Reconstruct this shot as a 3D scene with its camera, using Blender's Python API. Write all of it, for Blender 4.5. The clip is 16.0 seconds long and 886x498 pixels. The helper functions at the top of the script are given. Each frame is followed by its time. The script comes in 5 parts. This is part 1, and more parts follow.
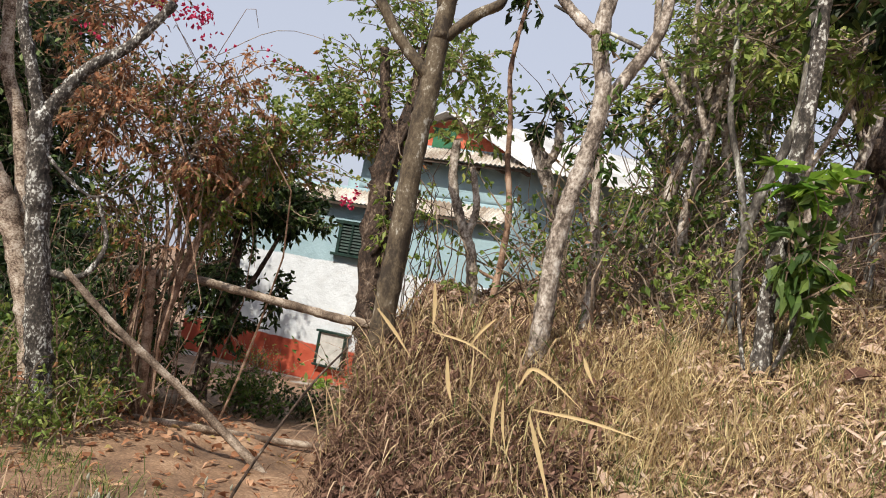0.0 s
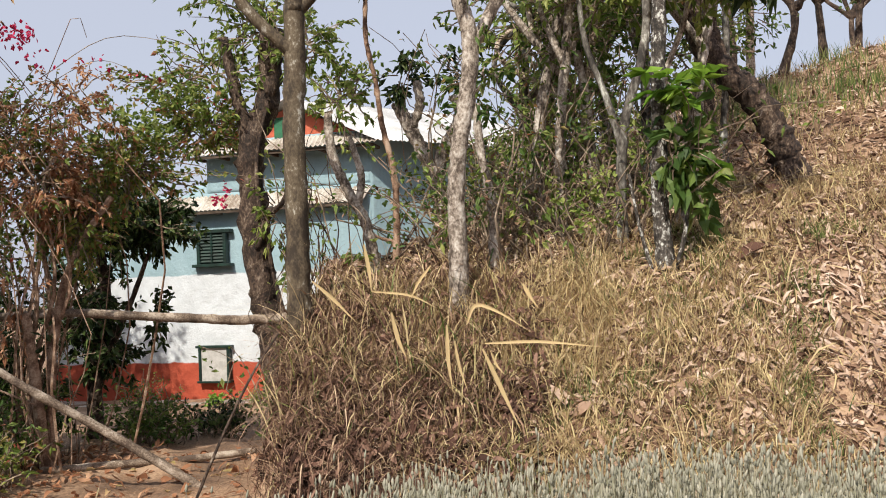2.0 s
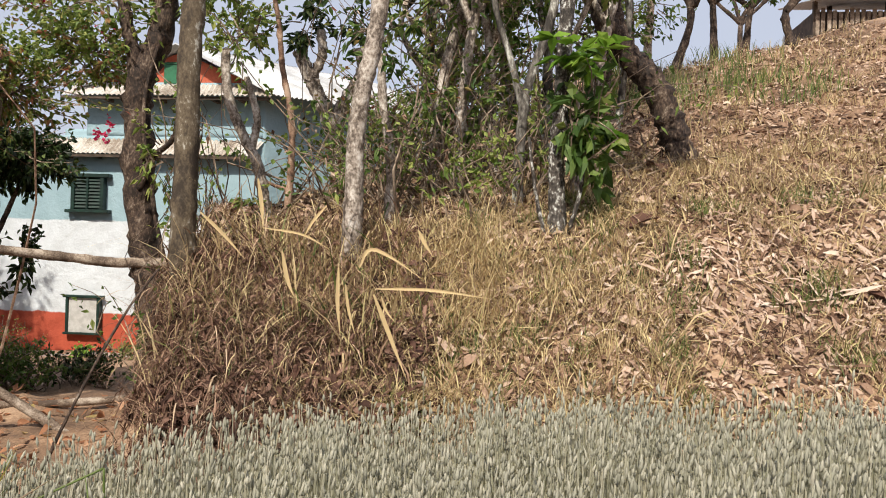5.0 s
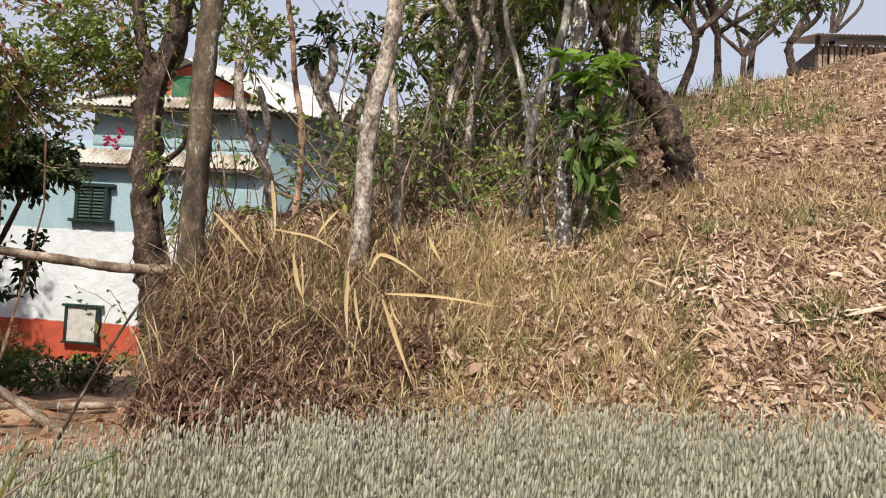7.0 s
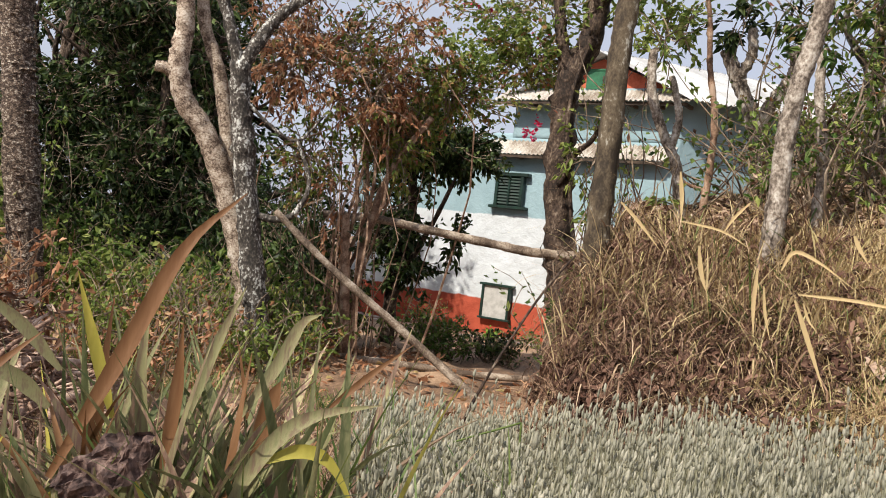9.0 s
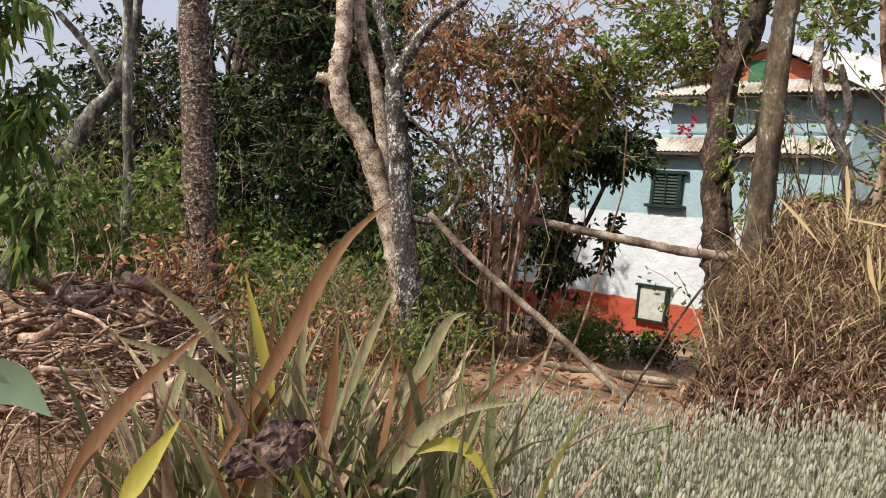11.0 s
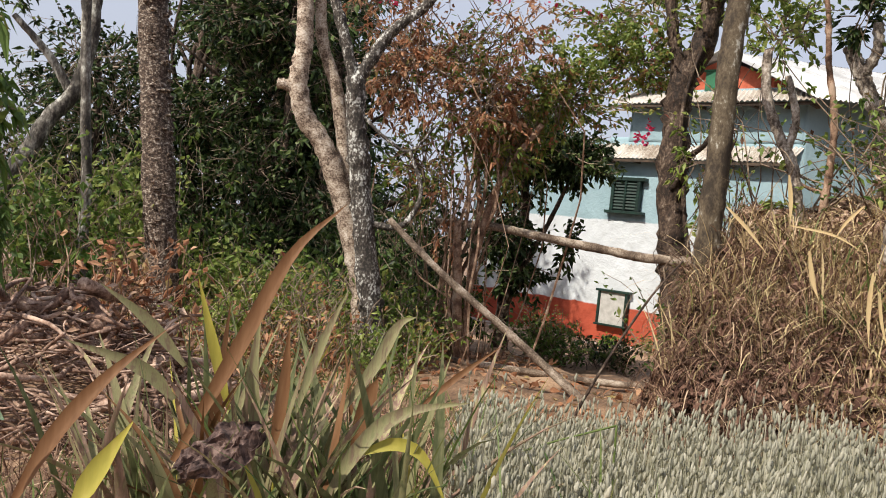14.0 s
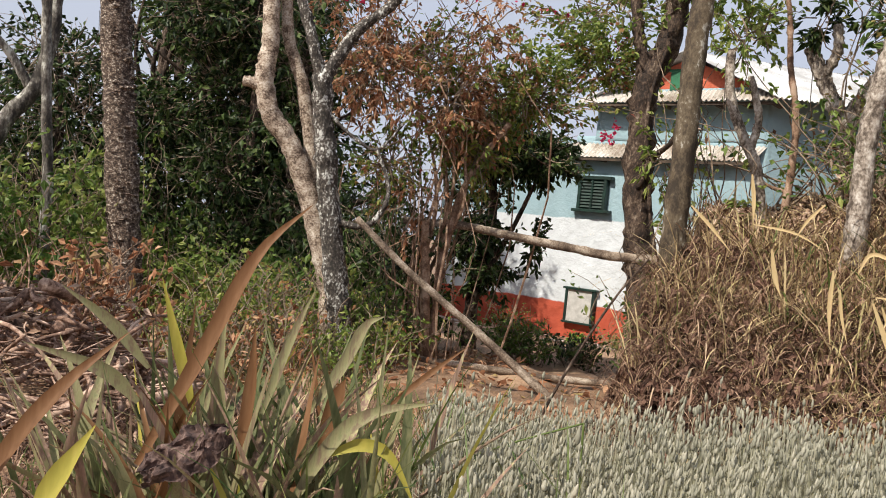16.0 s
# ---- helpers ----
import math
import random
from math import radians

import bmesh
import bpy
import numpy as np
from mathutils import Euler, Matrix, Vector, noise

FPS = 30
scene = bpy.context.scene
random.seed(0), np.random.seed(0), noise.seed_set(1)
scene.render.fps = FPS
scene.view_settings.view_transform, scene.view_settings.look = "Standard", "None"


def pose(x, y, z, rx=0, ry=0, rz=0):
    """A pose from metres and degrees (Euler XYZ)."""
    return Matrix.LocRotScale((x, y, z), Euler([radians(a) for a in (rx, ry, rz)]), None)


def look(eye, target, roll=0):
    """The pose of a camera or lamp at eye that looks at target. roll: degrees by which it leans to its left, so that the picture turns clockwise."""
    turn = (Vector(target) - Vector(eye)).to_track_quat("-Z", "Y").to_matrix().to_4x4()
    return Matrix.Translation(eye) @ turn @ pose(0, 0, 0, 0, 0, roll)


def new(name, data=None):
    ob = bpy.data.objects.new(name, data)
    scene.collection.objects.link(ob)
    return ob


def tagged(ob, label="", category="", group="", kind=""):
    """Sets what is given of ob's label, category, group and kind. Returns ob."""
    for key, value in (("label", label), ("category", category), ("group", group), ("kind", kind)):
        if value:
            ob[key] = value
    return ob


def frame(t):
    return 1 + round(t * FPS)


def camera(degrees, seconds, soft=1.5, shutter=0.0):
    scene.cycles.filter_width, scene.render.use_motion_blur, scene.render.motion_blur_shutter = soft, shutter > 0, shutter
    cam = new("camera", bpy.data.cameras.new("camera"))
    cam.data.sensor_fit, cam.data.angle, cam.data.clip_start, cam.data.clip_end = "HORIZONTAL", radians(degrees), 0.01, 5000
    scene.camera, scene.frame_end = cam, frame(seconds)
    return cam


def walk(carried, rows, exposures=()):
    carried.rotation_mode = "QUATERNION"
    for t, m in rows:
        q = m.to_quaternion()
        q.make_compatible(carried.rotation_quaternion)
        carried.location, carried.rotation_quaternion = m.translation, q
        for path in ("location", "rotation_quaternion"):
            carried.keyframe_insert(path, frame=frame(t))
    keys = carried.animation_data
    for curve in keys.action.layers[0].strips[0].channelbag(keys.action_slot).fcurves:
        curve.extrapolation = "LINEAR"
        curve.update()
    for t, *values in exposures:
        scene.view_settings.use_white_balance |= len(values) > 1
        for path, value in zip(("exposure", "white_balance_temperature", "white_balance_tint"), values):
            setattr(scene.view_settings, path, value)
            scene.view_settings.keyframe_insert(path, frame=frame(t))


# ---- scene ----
cam = camera(55.7, 16.0, soft=1.0)
PATH = [
    (0, (8.862, -2.374, 2.461), (8.037, -0.554, 2.536), 10.1),
    (0.5, (8.687, -2.495, 2.642), (7.99, -0.631, 2.835), 6.6),
    (1, (8.607, -2.563, 2.617), (7.916, -0.696, 2.815), 0.2),
    (1.5, (8.488, -2.553, 2.314), (7.914, -0.64, 2.408), -2.1),
    (2, (8.462, -2.546, 2.254), (7.988, -0.604, 2.316), -2.4),
    (2.5, (8.465, -2.53, 2.237), (8.047, -0.575, 2.3), -2.6),
    (3, (8.43, -2.533, 2.02), (8.036, -0.573, 2.068), -1.9),
    (3.5, (8.333, -2.56, 1.984), (7.957, -0.596, 2.01), 1.5),
    (4, (8.259, -2.546, 1.966), (7.892, -0.58, 1.972), 3.4),
    (4.5, (8.322, -2.506, 2.04), (8.042, -0.526, 2.039), 2.4),
    (5, (8.395, -2.489, 2.082), (8.187, -0.5, 2.088), 1.7),
    (5.2, (8.366, -2.522, 2.015), (8.166, -0.533, 2.053), 2.5),
    (7.5, (8.335, -2.531, 1.98), (8.129, -0.543, 2.046), 3.4),
    (8, (8.332, -2.517, 1.989), (8.032, -0.54, 2.036), 3.6),
    (8.5, (8.339, -2.553, 1.981), (7.64, -0.679, 1.992), 5.4),
    (9, (8.341, -2.557, 1.976), (7.259, -0.876, 1.938), 6.5),
    (9.5, (8.357, -2.569, 1.971), (7.081, -1.03, 1.909), 6.3),
    (10, (8.35, -2.565, 1.977), (7.015, -1.077, 1.901), 6.1),
    (10.2, (8.352, -2.566, 1.973), (7.005, -1.091, 1.894), 6.0),
    (12.3, (8.484, -2.605, 1.994), (7.107, -1.157, 1.922), 5.9),
    (12.5, (8.477, -2.599, 1.994), (7.112, -1.139, 1.926), 5.8),
    (13, (8.489, -2.615, 1.995), (7.15, -1.131, 1.935), 5.7),
    (13.5, (8.481, -2.607, 1.99), (7.158, -1.108, 1.936), 5.9),
    (14, (8.482, -2.607, 1.989), (7.173, -1.096, 1.935), 6.0),
    (14.5, (8.477, -2.6, 1.994), (7.187, -1.073, 1.935), 5.8),
    (15, (8.482, -2.61, 1.993), (7.212, -1.066, 1.935), 5.8),
    (15.5, (8.477, -2.601, 1.991), (7.219, -1.048, 1.938), 5.9),
    (16, (8.481, -2.603, 1.993), (7.23, -1.043, 1.943), 5.9),
]
walk(cam, [(t, look(e, g, r)) for t, e, g, r in PATH])

# ---- light ----
SUN_EL, SUN_AZ = radians(46), radians(190)      # azimuth from +y, clockwise
world = bpy.data.worlds.new("world")
scene.world = world
world.use_nodes = True
wn, wl = world.node_tree.nodes, world.node_tree.links
sky = wn.new("ShaderNodeTexSky")
sky.sky_type, sky.sun_disc = "NISHITA", False
sky.sun_elevation, sky.sun_rotation = SUN_EL, SUN_AZ
sky.air_density, sky.dust_density, sky.ozone_density = 1.0, 4.0, 1.5
haze = wn.new("ShaderNodeMixRGB")       # thin dry-season haze over the whole sky
haze.inputs[0].default_value, haze.inputs[2].default_value = 0.72, (5.5, 5.75, 6.7, 1)
wl.new(sky.outputs[0], haze.inputs[1])
wl.new(haze.outputs[0], wn["Background"].inputs[0])
wn["Background"].inputs[1].default_value = 0.11
sun = new("sun", bpy.data.lights.new("sun", "SUN"))
sun.data.energy, sun.data.angle, sun.data.color = 4.6, radians(0.6), (1.0, 0.925, 0.80)
sun_dir = Vector((math.sin(SUN_AZ) * math.cos(SUN_EL), math.cos(SUN_AZ) * math.cos(SUN_EL), math.sin(SUN_EL)))
sun.matrix_world = look(sun_dir * 60, (0, 0, 0))
scene.view_settings.exposure = 0.22

# ---- materials ----


def nodes_of(name):
    m = bpy.data.materials.new(name)
    m.use_nodes = True
    nt = m.node_tree
    return m, nt.nodes, nt.links, nt.nodes["Principled BSDF"]


def ramp(n, stops):
    r = n.new("ShaderNodeValToRGB")
    e = r.color_ramp.elements
    while len(e) < len(stops):
        e.new(0.5)
    for el, (p, c) in zip(e, stops):
        el.position, el.color = p, (*c, 1)
    return r


def noise_node(n, l, scale, detail=5, coords=None, stretch=(1, 1, 1), rough=0.6):
    t = n.new("ShaderNodeTexNoise")
    t.inputs["Scale"].default_value, t.inputs["Detail"].default_value = scale, detail
    t.inputs["Roughness"].default_value = rough
    mp = n.new("ShaderNodeMapping")
    mp.inputs["Scale"].default_value = stretch
    l.new(coords, mp.inputs[0])
    l.new(mp.outputs[0], t.inputs[0])
    return t


def surface(name, stops, scale=6, fine=60, bump=0.4, dist=0.02, rough=0.85, stretch=(1, 1, 1), metal=0.0, mottle=0.35):
    """Colour from two scales of noise, with relief from the finer one."""
    m, n, l, b = nodes_of(name)
    co = n.new("ShaderNodeTexCoord").outputs["Object"]
    a, f = noise_node(n, l, scale, 4, co, stretch), noise_node(n, l, fine, 6, co, stretch)
    mix = n.new("ShaderNodeMath")
    mix.operation = "MULTIPLY_ADD"
    l.new(f.outputs[0], mix.inputs[0])
    mix.inputs[1].default_value = mottle
    half = n.new("ShaderNodeMath")
    half.operation = "MULTIPLY"
    half.inputs[1].default_value = 1 - mottle
    l.new(a.outputs[0], half.inputs[0])
    l.new(half.outputs[0], mix.inputs[2])
    r = ramp(n, [(0.5 + (p - 0.5) * 0.5, c) for p, c in stops])
    l.new(mix.outputs[0], r.inputs[0])
    l.new(r.outputs[0], b.inputs["Base Color"])
    bp = n.new("ShaderNodeBump")
    bp.inputs["Strength"].default_value, bp.inputs["Distance"].default_value = bump, dist
    l.new(mix.outputs[0], bp.inputs["Height"])
    l.new(bp.outputs[0], b.inputs["Normal"])
    b.inputs["Roughness"].default_value, b.inputs["Metallic"].default_value = rough, metal
    return m


def foliage(name, stops, rough=0.55, thin=0.42, spec=0.4, grain=0.3, scale=25, stretch=(1, 1, 1)):
    """Leaves: each island takes its own tone; some light passes through."""
    m, n, l, b = nodes_of(name)
    g = n.new("ShaderNodeNewGeometry")
    co = n.new("ShaderNodeTexCoord").outputs["Object"]
    f = noise_node(n, l, scale, 4, co, stretch)
    mx = n.new("ShaderNodeMath")
    mx.operation = "MULTIPLY_ADD"
    l.new(f.outputs[0], mx.inputs[0])
    mx.inputs[1].default_value = grain
    sh = n.new("ShaderNodeMath")
    sh.operation = "MULTIPLY_ADD"
    sh.inputs[1].default_value, sh.inputs[2].default_value = 0.95, 0.03 - grain / 2
    l.new(g.outputs["Random Per Island"], sh.inputs[0])
    l.new(sh.outputs[0], mx.inputs[2])
    r = ramp(n, stops)
    l.new(mx.outputs[0], r.inputs[0])
    l.new(r.outputs[0], b.inputs["Base Color"])
    b.inputs["Roughness"].default_value = rough
    b.inputs["Specular IOR Level"].default_value = spec
    tr = n.new("ShaderNodeBsdfTranslucent")
    l.new(r.outputs[0], tr.inputs[0])
    ms = n.new("ShaderNodeMixShader")
    ms.inputs[0].default_value = thin
    l.new(b.outputs[0], ms.inputs[1])
    l.new(tr.outputs[0], ms.inputs[2])
    l.new(ms.outputs[0], n["Material Output"].inputs[0])
    return m


def painted_wall():
    """Lime-washed mud plaster: red foot, white middle, pale blue top, each edge brushed by hand."""
    m, n, l, b = nodes_of("painted_plaster")
    co = n.new("ShaderNodeTexCoord").outputs["Object"]
    sep = n.new("ShaderNodeSeparateXYZ")
    l.new(co, sep.inputs[0])
    w = noise_node(n, l, 3.0, 4, co)
    z = n.new("ShaderNodeMath")
    z.operation = "MULTIPLY_ADD"
    z.inputs[1].default_value = 0.10
    l.new(w.outputs[0], z.inputs[0])
    l.new(sep.outputs["Z"], z.inputs[2])
    dirt = noise_node(n, l, 2.2, 8, co, (1, 1, 0.5), 0.7)

    def tone(a, c):
        r = ramp(n, [(0.35, a), (0.65, c)])
        l.new(dirt.outputs[0], r.inputs[0])
        return r.outputs[0]
    red = tone((0.36, 0.06, 0.03), (0.45, 0.085, 0.042))
    white = tone((0.55, 0.58, 0.61), (0.65, 0.69, 0.73))
    blue = tone((0.26, 0.38, 0.43), (0.32, 0.45, 0.505))
    last = red
    for edge, col in ((0.82, white), (2.51, blue)):
        gt = n.new("ShaderNodeMapRange")
        gt.inputs["From Min"].default_value, gt.inputs["From Max"].default_value = edge - 0.012, edge + 0.012
        l.new(z.outputs[0], gt.inputs[0])
        mx = n.new("ShaderNodeMixRGB")
        l.new(gt.outputs[0], mx.inputs[0])
        l.new(last, mx.inputs[1])
        l.new(col, mx.inputs[2])
        last = mx.outputs[0]
    l.new(last, b.inputs["Base Color"])
    f = noise_node(n, l, 14, 6, co)
    bp = n.new("ShaderNodeBump")
    bp.inputs["Strength"].default_value, bp.inputs["Distance"].default_value = 0.5, 0.035
    l.new(f.outputs[0], bp.inputs["Height"])
    l.new(bp.outputs[0], b.inputs["Normal"])
    b.inputs["Roughness"].default_value = 0.9
    return m


SOIL = surface("dry_soil", [(0.3, (0.11, 0.065, 0.04)), (0.5, (0.24, 0.145, 0.085)), (0.7, (0.42, 0.28, 0.18))], 1.1, 40, 0.9, 0.03)
BARK_GREY = surface("lichen_bark", [(0.34, (0.028, 0.024, 0.02)), (0.48, (0.10, 0.088, 0.075)), (0.6, (0.21, 0.2, 0.175)), (0.72, (0.50, 0.5, 0.45))], 7, 45, 0.9, 0.02, stretch=(1, 1, 0.45))
BARK_DARK = surface("dark_bark", [(0.35, (0.017, 0.01, 0.007)), (0.52, (0.056, 0.034, 0.023)), (0.66, (0.13, 0.09, 0.065)), (0.8, (0.28, 0.23, 0.18))], 9, 45, 1.0, 0.03, stretch=(1, 1, 0.6), mottle=0.5)
BARK_BROWN = surface("olive_brown_bark", [(0.33, (0.03, 0.021, 0.013)), (0.5, (0.08, 0.058, 0.035)), (0.66, (0.14, 0.11, 0.072)), (0.78, (0.40, 0.38, 0.33))], 8, 60, 0.7, 0.012, stretch=(1, 1, 0.6))
BARK_PALE = surface("pale_bark", [(0.33, (0.09, 0.06, 0.042)), (0.45, (0.27, 0.20, 0.15)), (0.58, (0.46, 0.38, 0.30)), (0.75, (0.68, 0.61, 0.53))], 9, 55, 0.9, 0.018, stretch=(1, 1, 1.2), mottle=0.5)
BARK_RED = surface("reddish_stem_bark", [(0.35, (0.12, 0.065, 0.04)), (0.55, (0.28, 0.175, 0.115)), (0.7, (0.42, 0.30, 0.22))], 9, 60, 0.6, 0.01)
BARK_PALM = surface("scarred_trunk_bark", [(0.34, (0.022, 0.014, 0.01)), (0.48, (0.085, 0.055, 0.04)), (0.6, (0.22, 0.165, 0.125)), (0.7, (0.55, 0.5, 0.43))], 22, 60, 1.0, 0.03, stretch=(1, 1, 1.4), mottle=0.5)
POLE_WOOD = surface("weathered_pole_wood", [(0.35, (0.075, 0.05, 0.035)), (0.52, (0.20, 0.15, 0.11)), (0.72, (0.44, 0.37, 0.30))], 5, 70, 0.6, 0.01)
TWIG = surface("dry_twig", [(0.35, (0.10, 0.07, 0.048)), (0.6, (0.26, 0.195, 0.14)), (0.75, (0.40, 0.32, 0.24))], 6, 50, 0.4, 0.005)
BARK_WHITE = surface("lichen_white_bark", [(0.32, (0.07, 0.052, 0.04)), (0.45, (0.20, 0.162, 0.13)), (0.57, (0.36, 0.31, 0.262)), (0.74, (0.60, 0.555, 0.50))], 10, 55, 0.9, 0.015, stretch=(1, 1, 0.7), mottle=0.45)
BARK_LICHEN = surface("flecked_lichen_bark", [(0.34, (0.02, 0.017, 0.014)), (0.5, (0.075, 0.062, 0.052)), (0.58, (0.15, 0.135, 0.12)), (0.64, (0.46, 0.46, 0.43)), (0.8, (0.66, 0.66, 0.62))], 13, 48, 1.0, 0.02, stretch=(1, 1, 0.7), mottle=0.55)
PLASTER = painted_wall()
TIN = surface("weathered_tin", [(0.35, (0.30, 0.24, 0.19)), (0.5, (0.52, 0.47, 0.41)), (0.68, (0.66, 0.63, 0.59))], 1.6, 30, 0.15, 0.004, 0.55, metal=0.15)
TIN_WHITE = surface("pale_tin", [(0.35, (0.36, 0.36, 0.36)), (0.65, (0.54, 0.55, 0.56))], 1.5, 30, 0.1, 0.004, 0.5, metal=0.15)
GABLE_RED = surface("red_gable_plaster", [(0.35, (0.38, 0.08, 0.04)), (0.65, (0.52, 0.13, 0.07))], 3, 30, 0.3, 0.01)
GREEN_PAINT = surface("dark_green_paint", [(0.35, (0.004, 0.017, 0.013)), (0.65, (0.008, 0.034, 0.025))], 6, 60, 0.3, 0.004, 0.5)
GREEN_DOOR = surface("green_board_paint", [(0.35, (0.01, 0.09, 0.04)), (0.65, (0.02, 0.15, 0.07))], 6, 60, 0.3, 0.004, 0.6)
BOARD = surface("pale_board", [(0.35, (0.40, 0.39, 0.37)), (0.65, (0.52, 0.51, 0.49))], 9, 80, 0.25, 0.004)
TIMBER = surface("dark_timber", [(0.35, (0.04, 0.028, 0.02)), (0.65, (0.10, 0.07, 0.05))], 5, 60, 0.4, 0.01)
STONE = surface("ledge_stone", [(0.35, (0.22, 0.19, 0.16)), (0.65, (0.42, 0.39, 0.34))], 3, 30, 0.7, 0.02)
GREEN_LEAF = foliage("green_leaf", [(0.0, (0.035, 0.075, 0.016)), (0.5, (0.085, 0.155, 0.03)), (0.85, (0.17, 0.24, 0.055)), (1, (0.27, 0.28, 0.08))])
# dark green leaf; the two lightest stops paint in sunlit leaves
DARK_LEAF = foliage("dark_glossy_lit_leaf", [(0.0, (0.008, 0.018, 0.006)), (0.55, (0.028, 0.052, 0.014)), (0.85, (0.085, 0.135, 0.036)), (1, (0.19, 0.245, 0.085))], 0.5, 0.25, 0.3)
BRIGHT_LEAF = foliage("bright_fresh_leaf", [(0.0, (0.10, 0.22, 0.025)), (0.6, (0.22, 0.38, 0.045)), (1, (0.34, 0.48, 0.09))], 0.45, 0.4)
LIGHT_LEAF = foliage("light_shrub_leaf", [(0.0, (0.09, 0.15, 0.028)), (0.5, (0.21, 0.29, 0.06)), (1, (0.40, 0.43, 0.13))])
MIXED_LEAF = foliage("turning_leaf", [(0.0, (0.08, 0.14, 0.028)), (0.5, (0.21, 0.275, 0.055)), (0.72, (0.38, 0.37, 0.11)), (0.88, (0.42, 0.23, 0.10)), (1, (0.34, 0.10, 0.07))], 0.55, 0.5)
RUST_LEAF = foliage("withered_rust_leaf", [(0.0, (0.20, 0.085, 0.045)), (0.5, (0.47, 0.235, 0.13)), (0.85, (0.66, 0.42, 0.27)), (1, (0.34, 0.29, 0.10))], 0.8, 0.4, 0.2)
PETAL = foliage("magenta_bract", [(0.0, (0.42, 0.015, 0.06)), (1, (0.70, 0.06, 0.17))], 0.6, 0.35)
DRY_GRASS = foliage("dry_grass", [(0.0, (0.22, 0.14, 0.075)), (0.4, (0.46, 0.345, 0.185)), (0.85, (0.72, 0.58, 0.335)), (1, (0.54, 0.48, 0.22))], 0.7, 0.3, 0.25)
GREY_GRASS = foliage("withered_stalks", [(0.0, (0.065, 0.035, 0.024)), (0.45, (0.19, 0.112, 0.076)), (0.85, (0.39, 0.26, 0.175)), (1, (0.60, 0.46, 0.31))], 0.8, 0.15, 0.2)
GREEN_GRASS = foliage("green_grass", [(0.0, (0.05, 0.10, 0.02)), (0.6, (0.14, 0.19, 0.05)), (1, (0.30, 0.30, 0.10))], 0.6, 0.3)
LITTER = foliage("leaf_litter", [(0.0, (0.055, 0.03, 0.02)), (0.35, (0.19, 0.11, 0.072)), (0.65, (0.38, 0.255, 0.18)), (0.9, (0.56, 0.42, 0.325)), (1, (0.72, 0.58, 0.47))], 0.85, 0.12, 0.2)
# brown dead leaves; the dark tone also stands in for shade on the bank's end
BROWN_SHADE_LITTER = foliage("brown_shade_leaf_litter", [(0.0, (0.03, 0.017, 0.013)), (0.6, (0.11, 0.058, 0.042)), (1, (0.28, 0.17, 0.125))], 0.9, 0.08, 0.15)
HUSK = foliage("pale_dry_husk", [(0.0, (0.26, 0.165, 0.115)), (0.5, (0.48, 0.345, 0.265)), (1, (0.68, 0.54, 0.44))], 0.8, 0.12, 0.2)
PALE_LEAF = foliage("pale_broad_leaf", [(0.0, (0.20, 0.31, 0.20)), (1, (0.30, 0.41, 0.27))], 0.45, 0.3, 0.4)
YELLOW_STRAP = foliage("yellowed_strap_leaf", [(0.0, (0.50, 0.31, 0.20)), (0.5, (0.60, 0.44, 0.24)), (1, (0.66, 0.56, 0.28))], 0.7, 0.25, 0.25, 0.6, 80, (1, 1, 0.2))
EAR = foliage("pale_cereal_ear", [(0.0, (0.36, 0.35, 0.27)), (0.5, (0.48, 0.465, 0.37)), (1, (0.61, 0.58, 0.47))], 0.75, 0.4, 0.2)
STALK = foliage("cereal_blade", [(0.0, (0.33, 0.325, 0.225)), (0.5, (0.46, 0.44, 0.325)), (1, (0.60, 0.56, 0.43))], 0.7, 0.4, 0.2)
STRAP = foliage("rust_green_strap_leaf", [(0.0, (0.07, 0.09, 0.035)), (0.3, (0.15, 0.165, 0.075)), (0.55, (0.29, 0.275, 0.14)), (0.72, (0.20, 0.145, 0.095)), (0.88, (0.33, 0.21, 0.165)), (1, (0.50, 0.46, 0.24))], 0.65, 0.25, 0.25, 0.9, 70, (1, 1, 0.12))
STRAP_YELLOW = foliage("yellow_green_strap_leaf", [(0.0, (0.24, 0.24, 0.045)), (0.6, (0.42, 0.37, 0.07)), (1, (0.56, 0.46, 0.13))], 0.6, 0.3, 0.3, 0.7, 70, (1, 1, 0.12))
STRAP_RUST = foliage("rust_brown_strap_leaf", [(0.0, (0.085, 0.04, 0.018)), (0.5, (0.17, 0.08, 0.034)), (1, (0.29, 0.155, 0.075))], 0.6, 0.25, 0.3, 0.8, 60, (1, 1, 0.12))
DEAD_LEAF = surface("shrivelled_leaf", [(0.35, (0.03, 0.016, 0.014)), (0.55, (0.10, 0.06, 0.05)), (0.72, (0.22, 0.15, 0.125))], 20, 90, 0.8, 0.01, 0.9)
LOG_WOOD = surface("firewood_bark", [(0.33, (0.085, 0.046, 0.032)), (0.5, (0.26, 0.158, 0.112)), (0.68, (0.55, 0.40, 0.31))], 6, 50, 0.7, 0.012)

# ---- mesh helpers ----
rng = np.random.default_rng(7)


def mesh_from(name, verts, faces, mat, smooth=False):
    me = bpy.data.meshes.new(name)
    me.from_pydata(np.asarray(verts, float).tolist(), [], [list(map(int, f)) for f in faces])
    me.materials.append(mat)
    if smooth:
        me.polygons.foreach_set("use_smooth", np.ones(len(me.polygons), bool))
    me.update()
    return me


def put(name, me, parent=None, label=""):
    ob = new(name, me)
    if parent is not None:
        ob.parent = parent
        ob.matrix_parent_inverse = parent.matrix_basis.inverted()
    if label:
        ob["label"] = label
    return ob


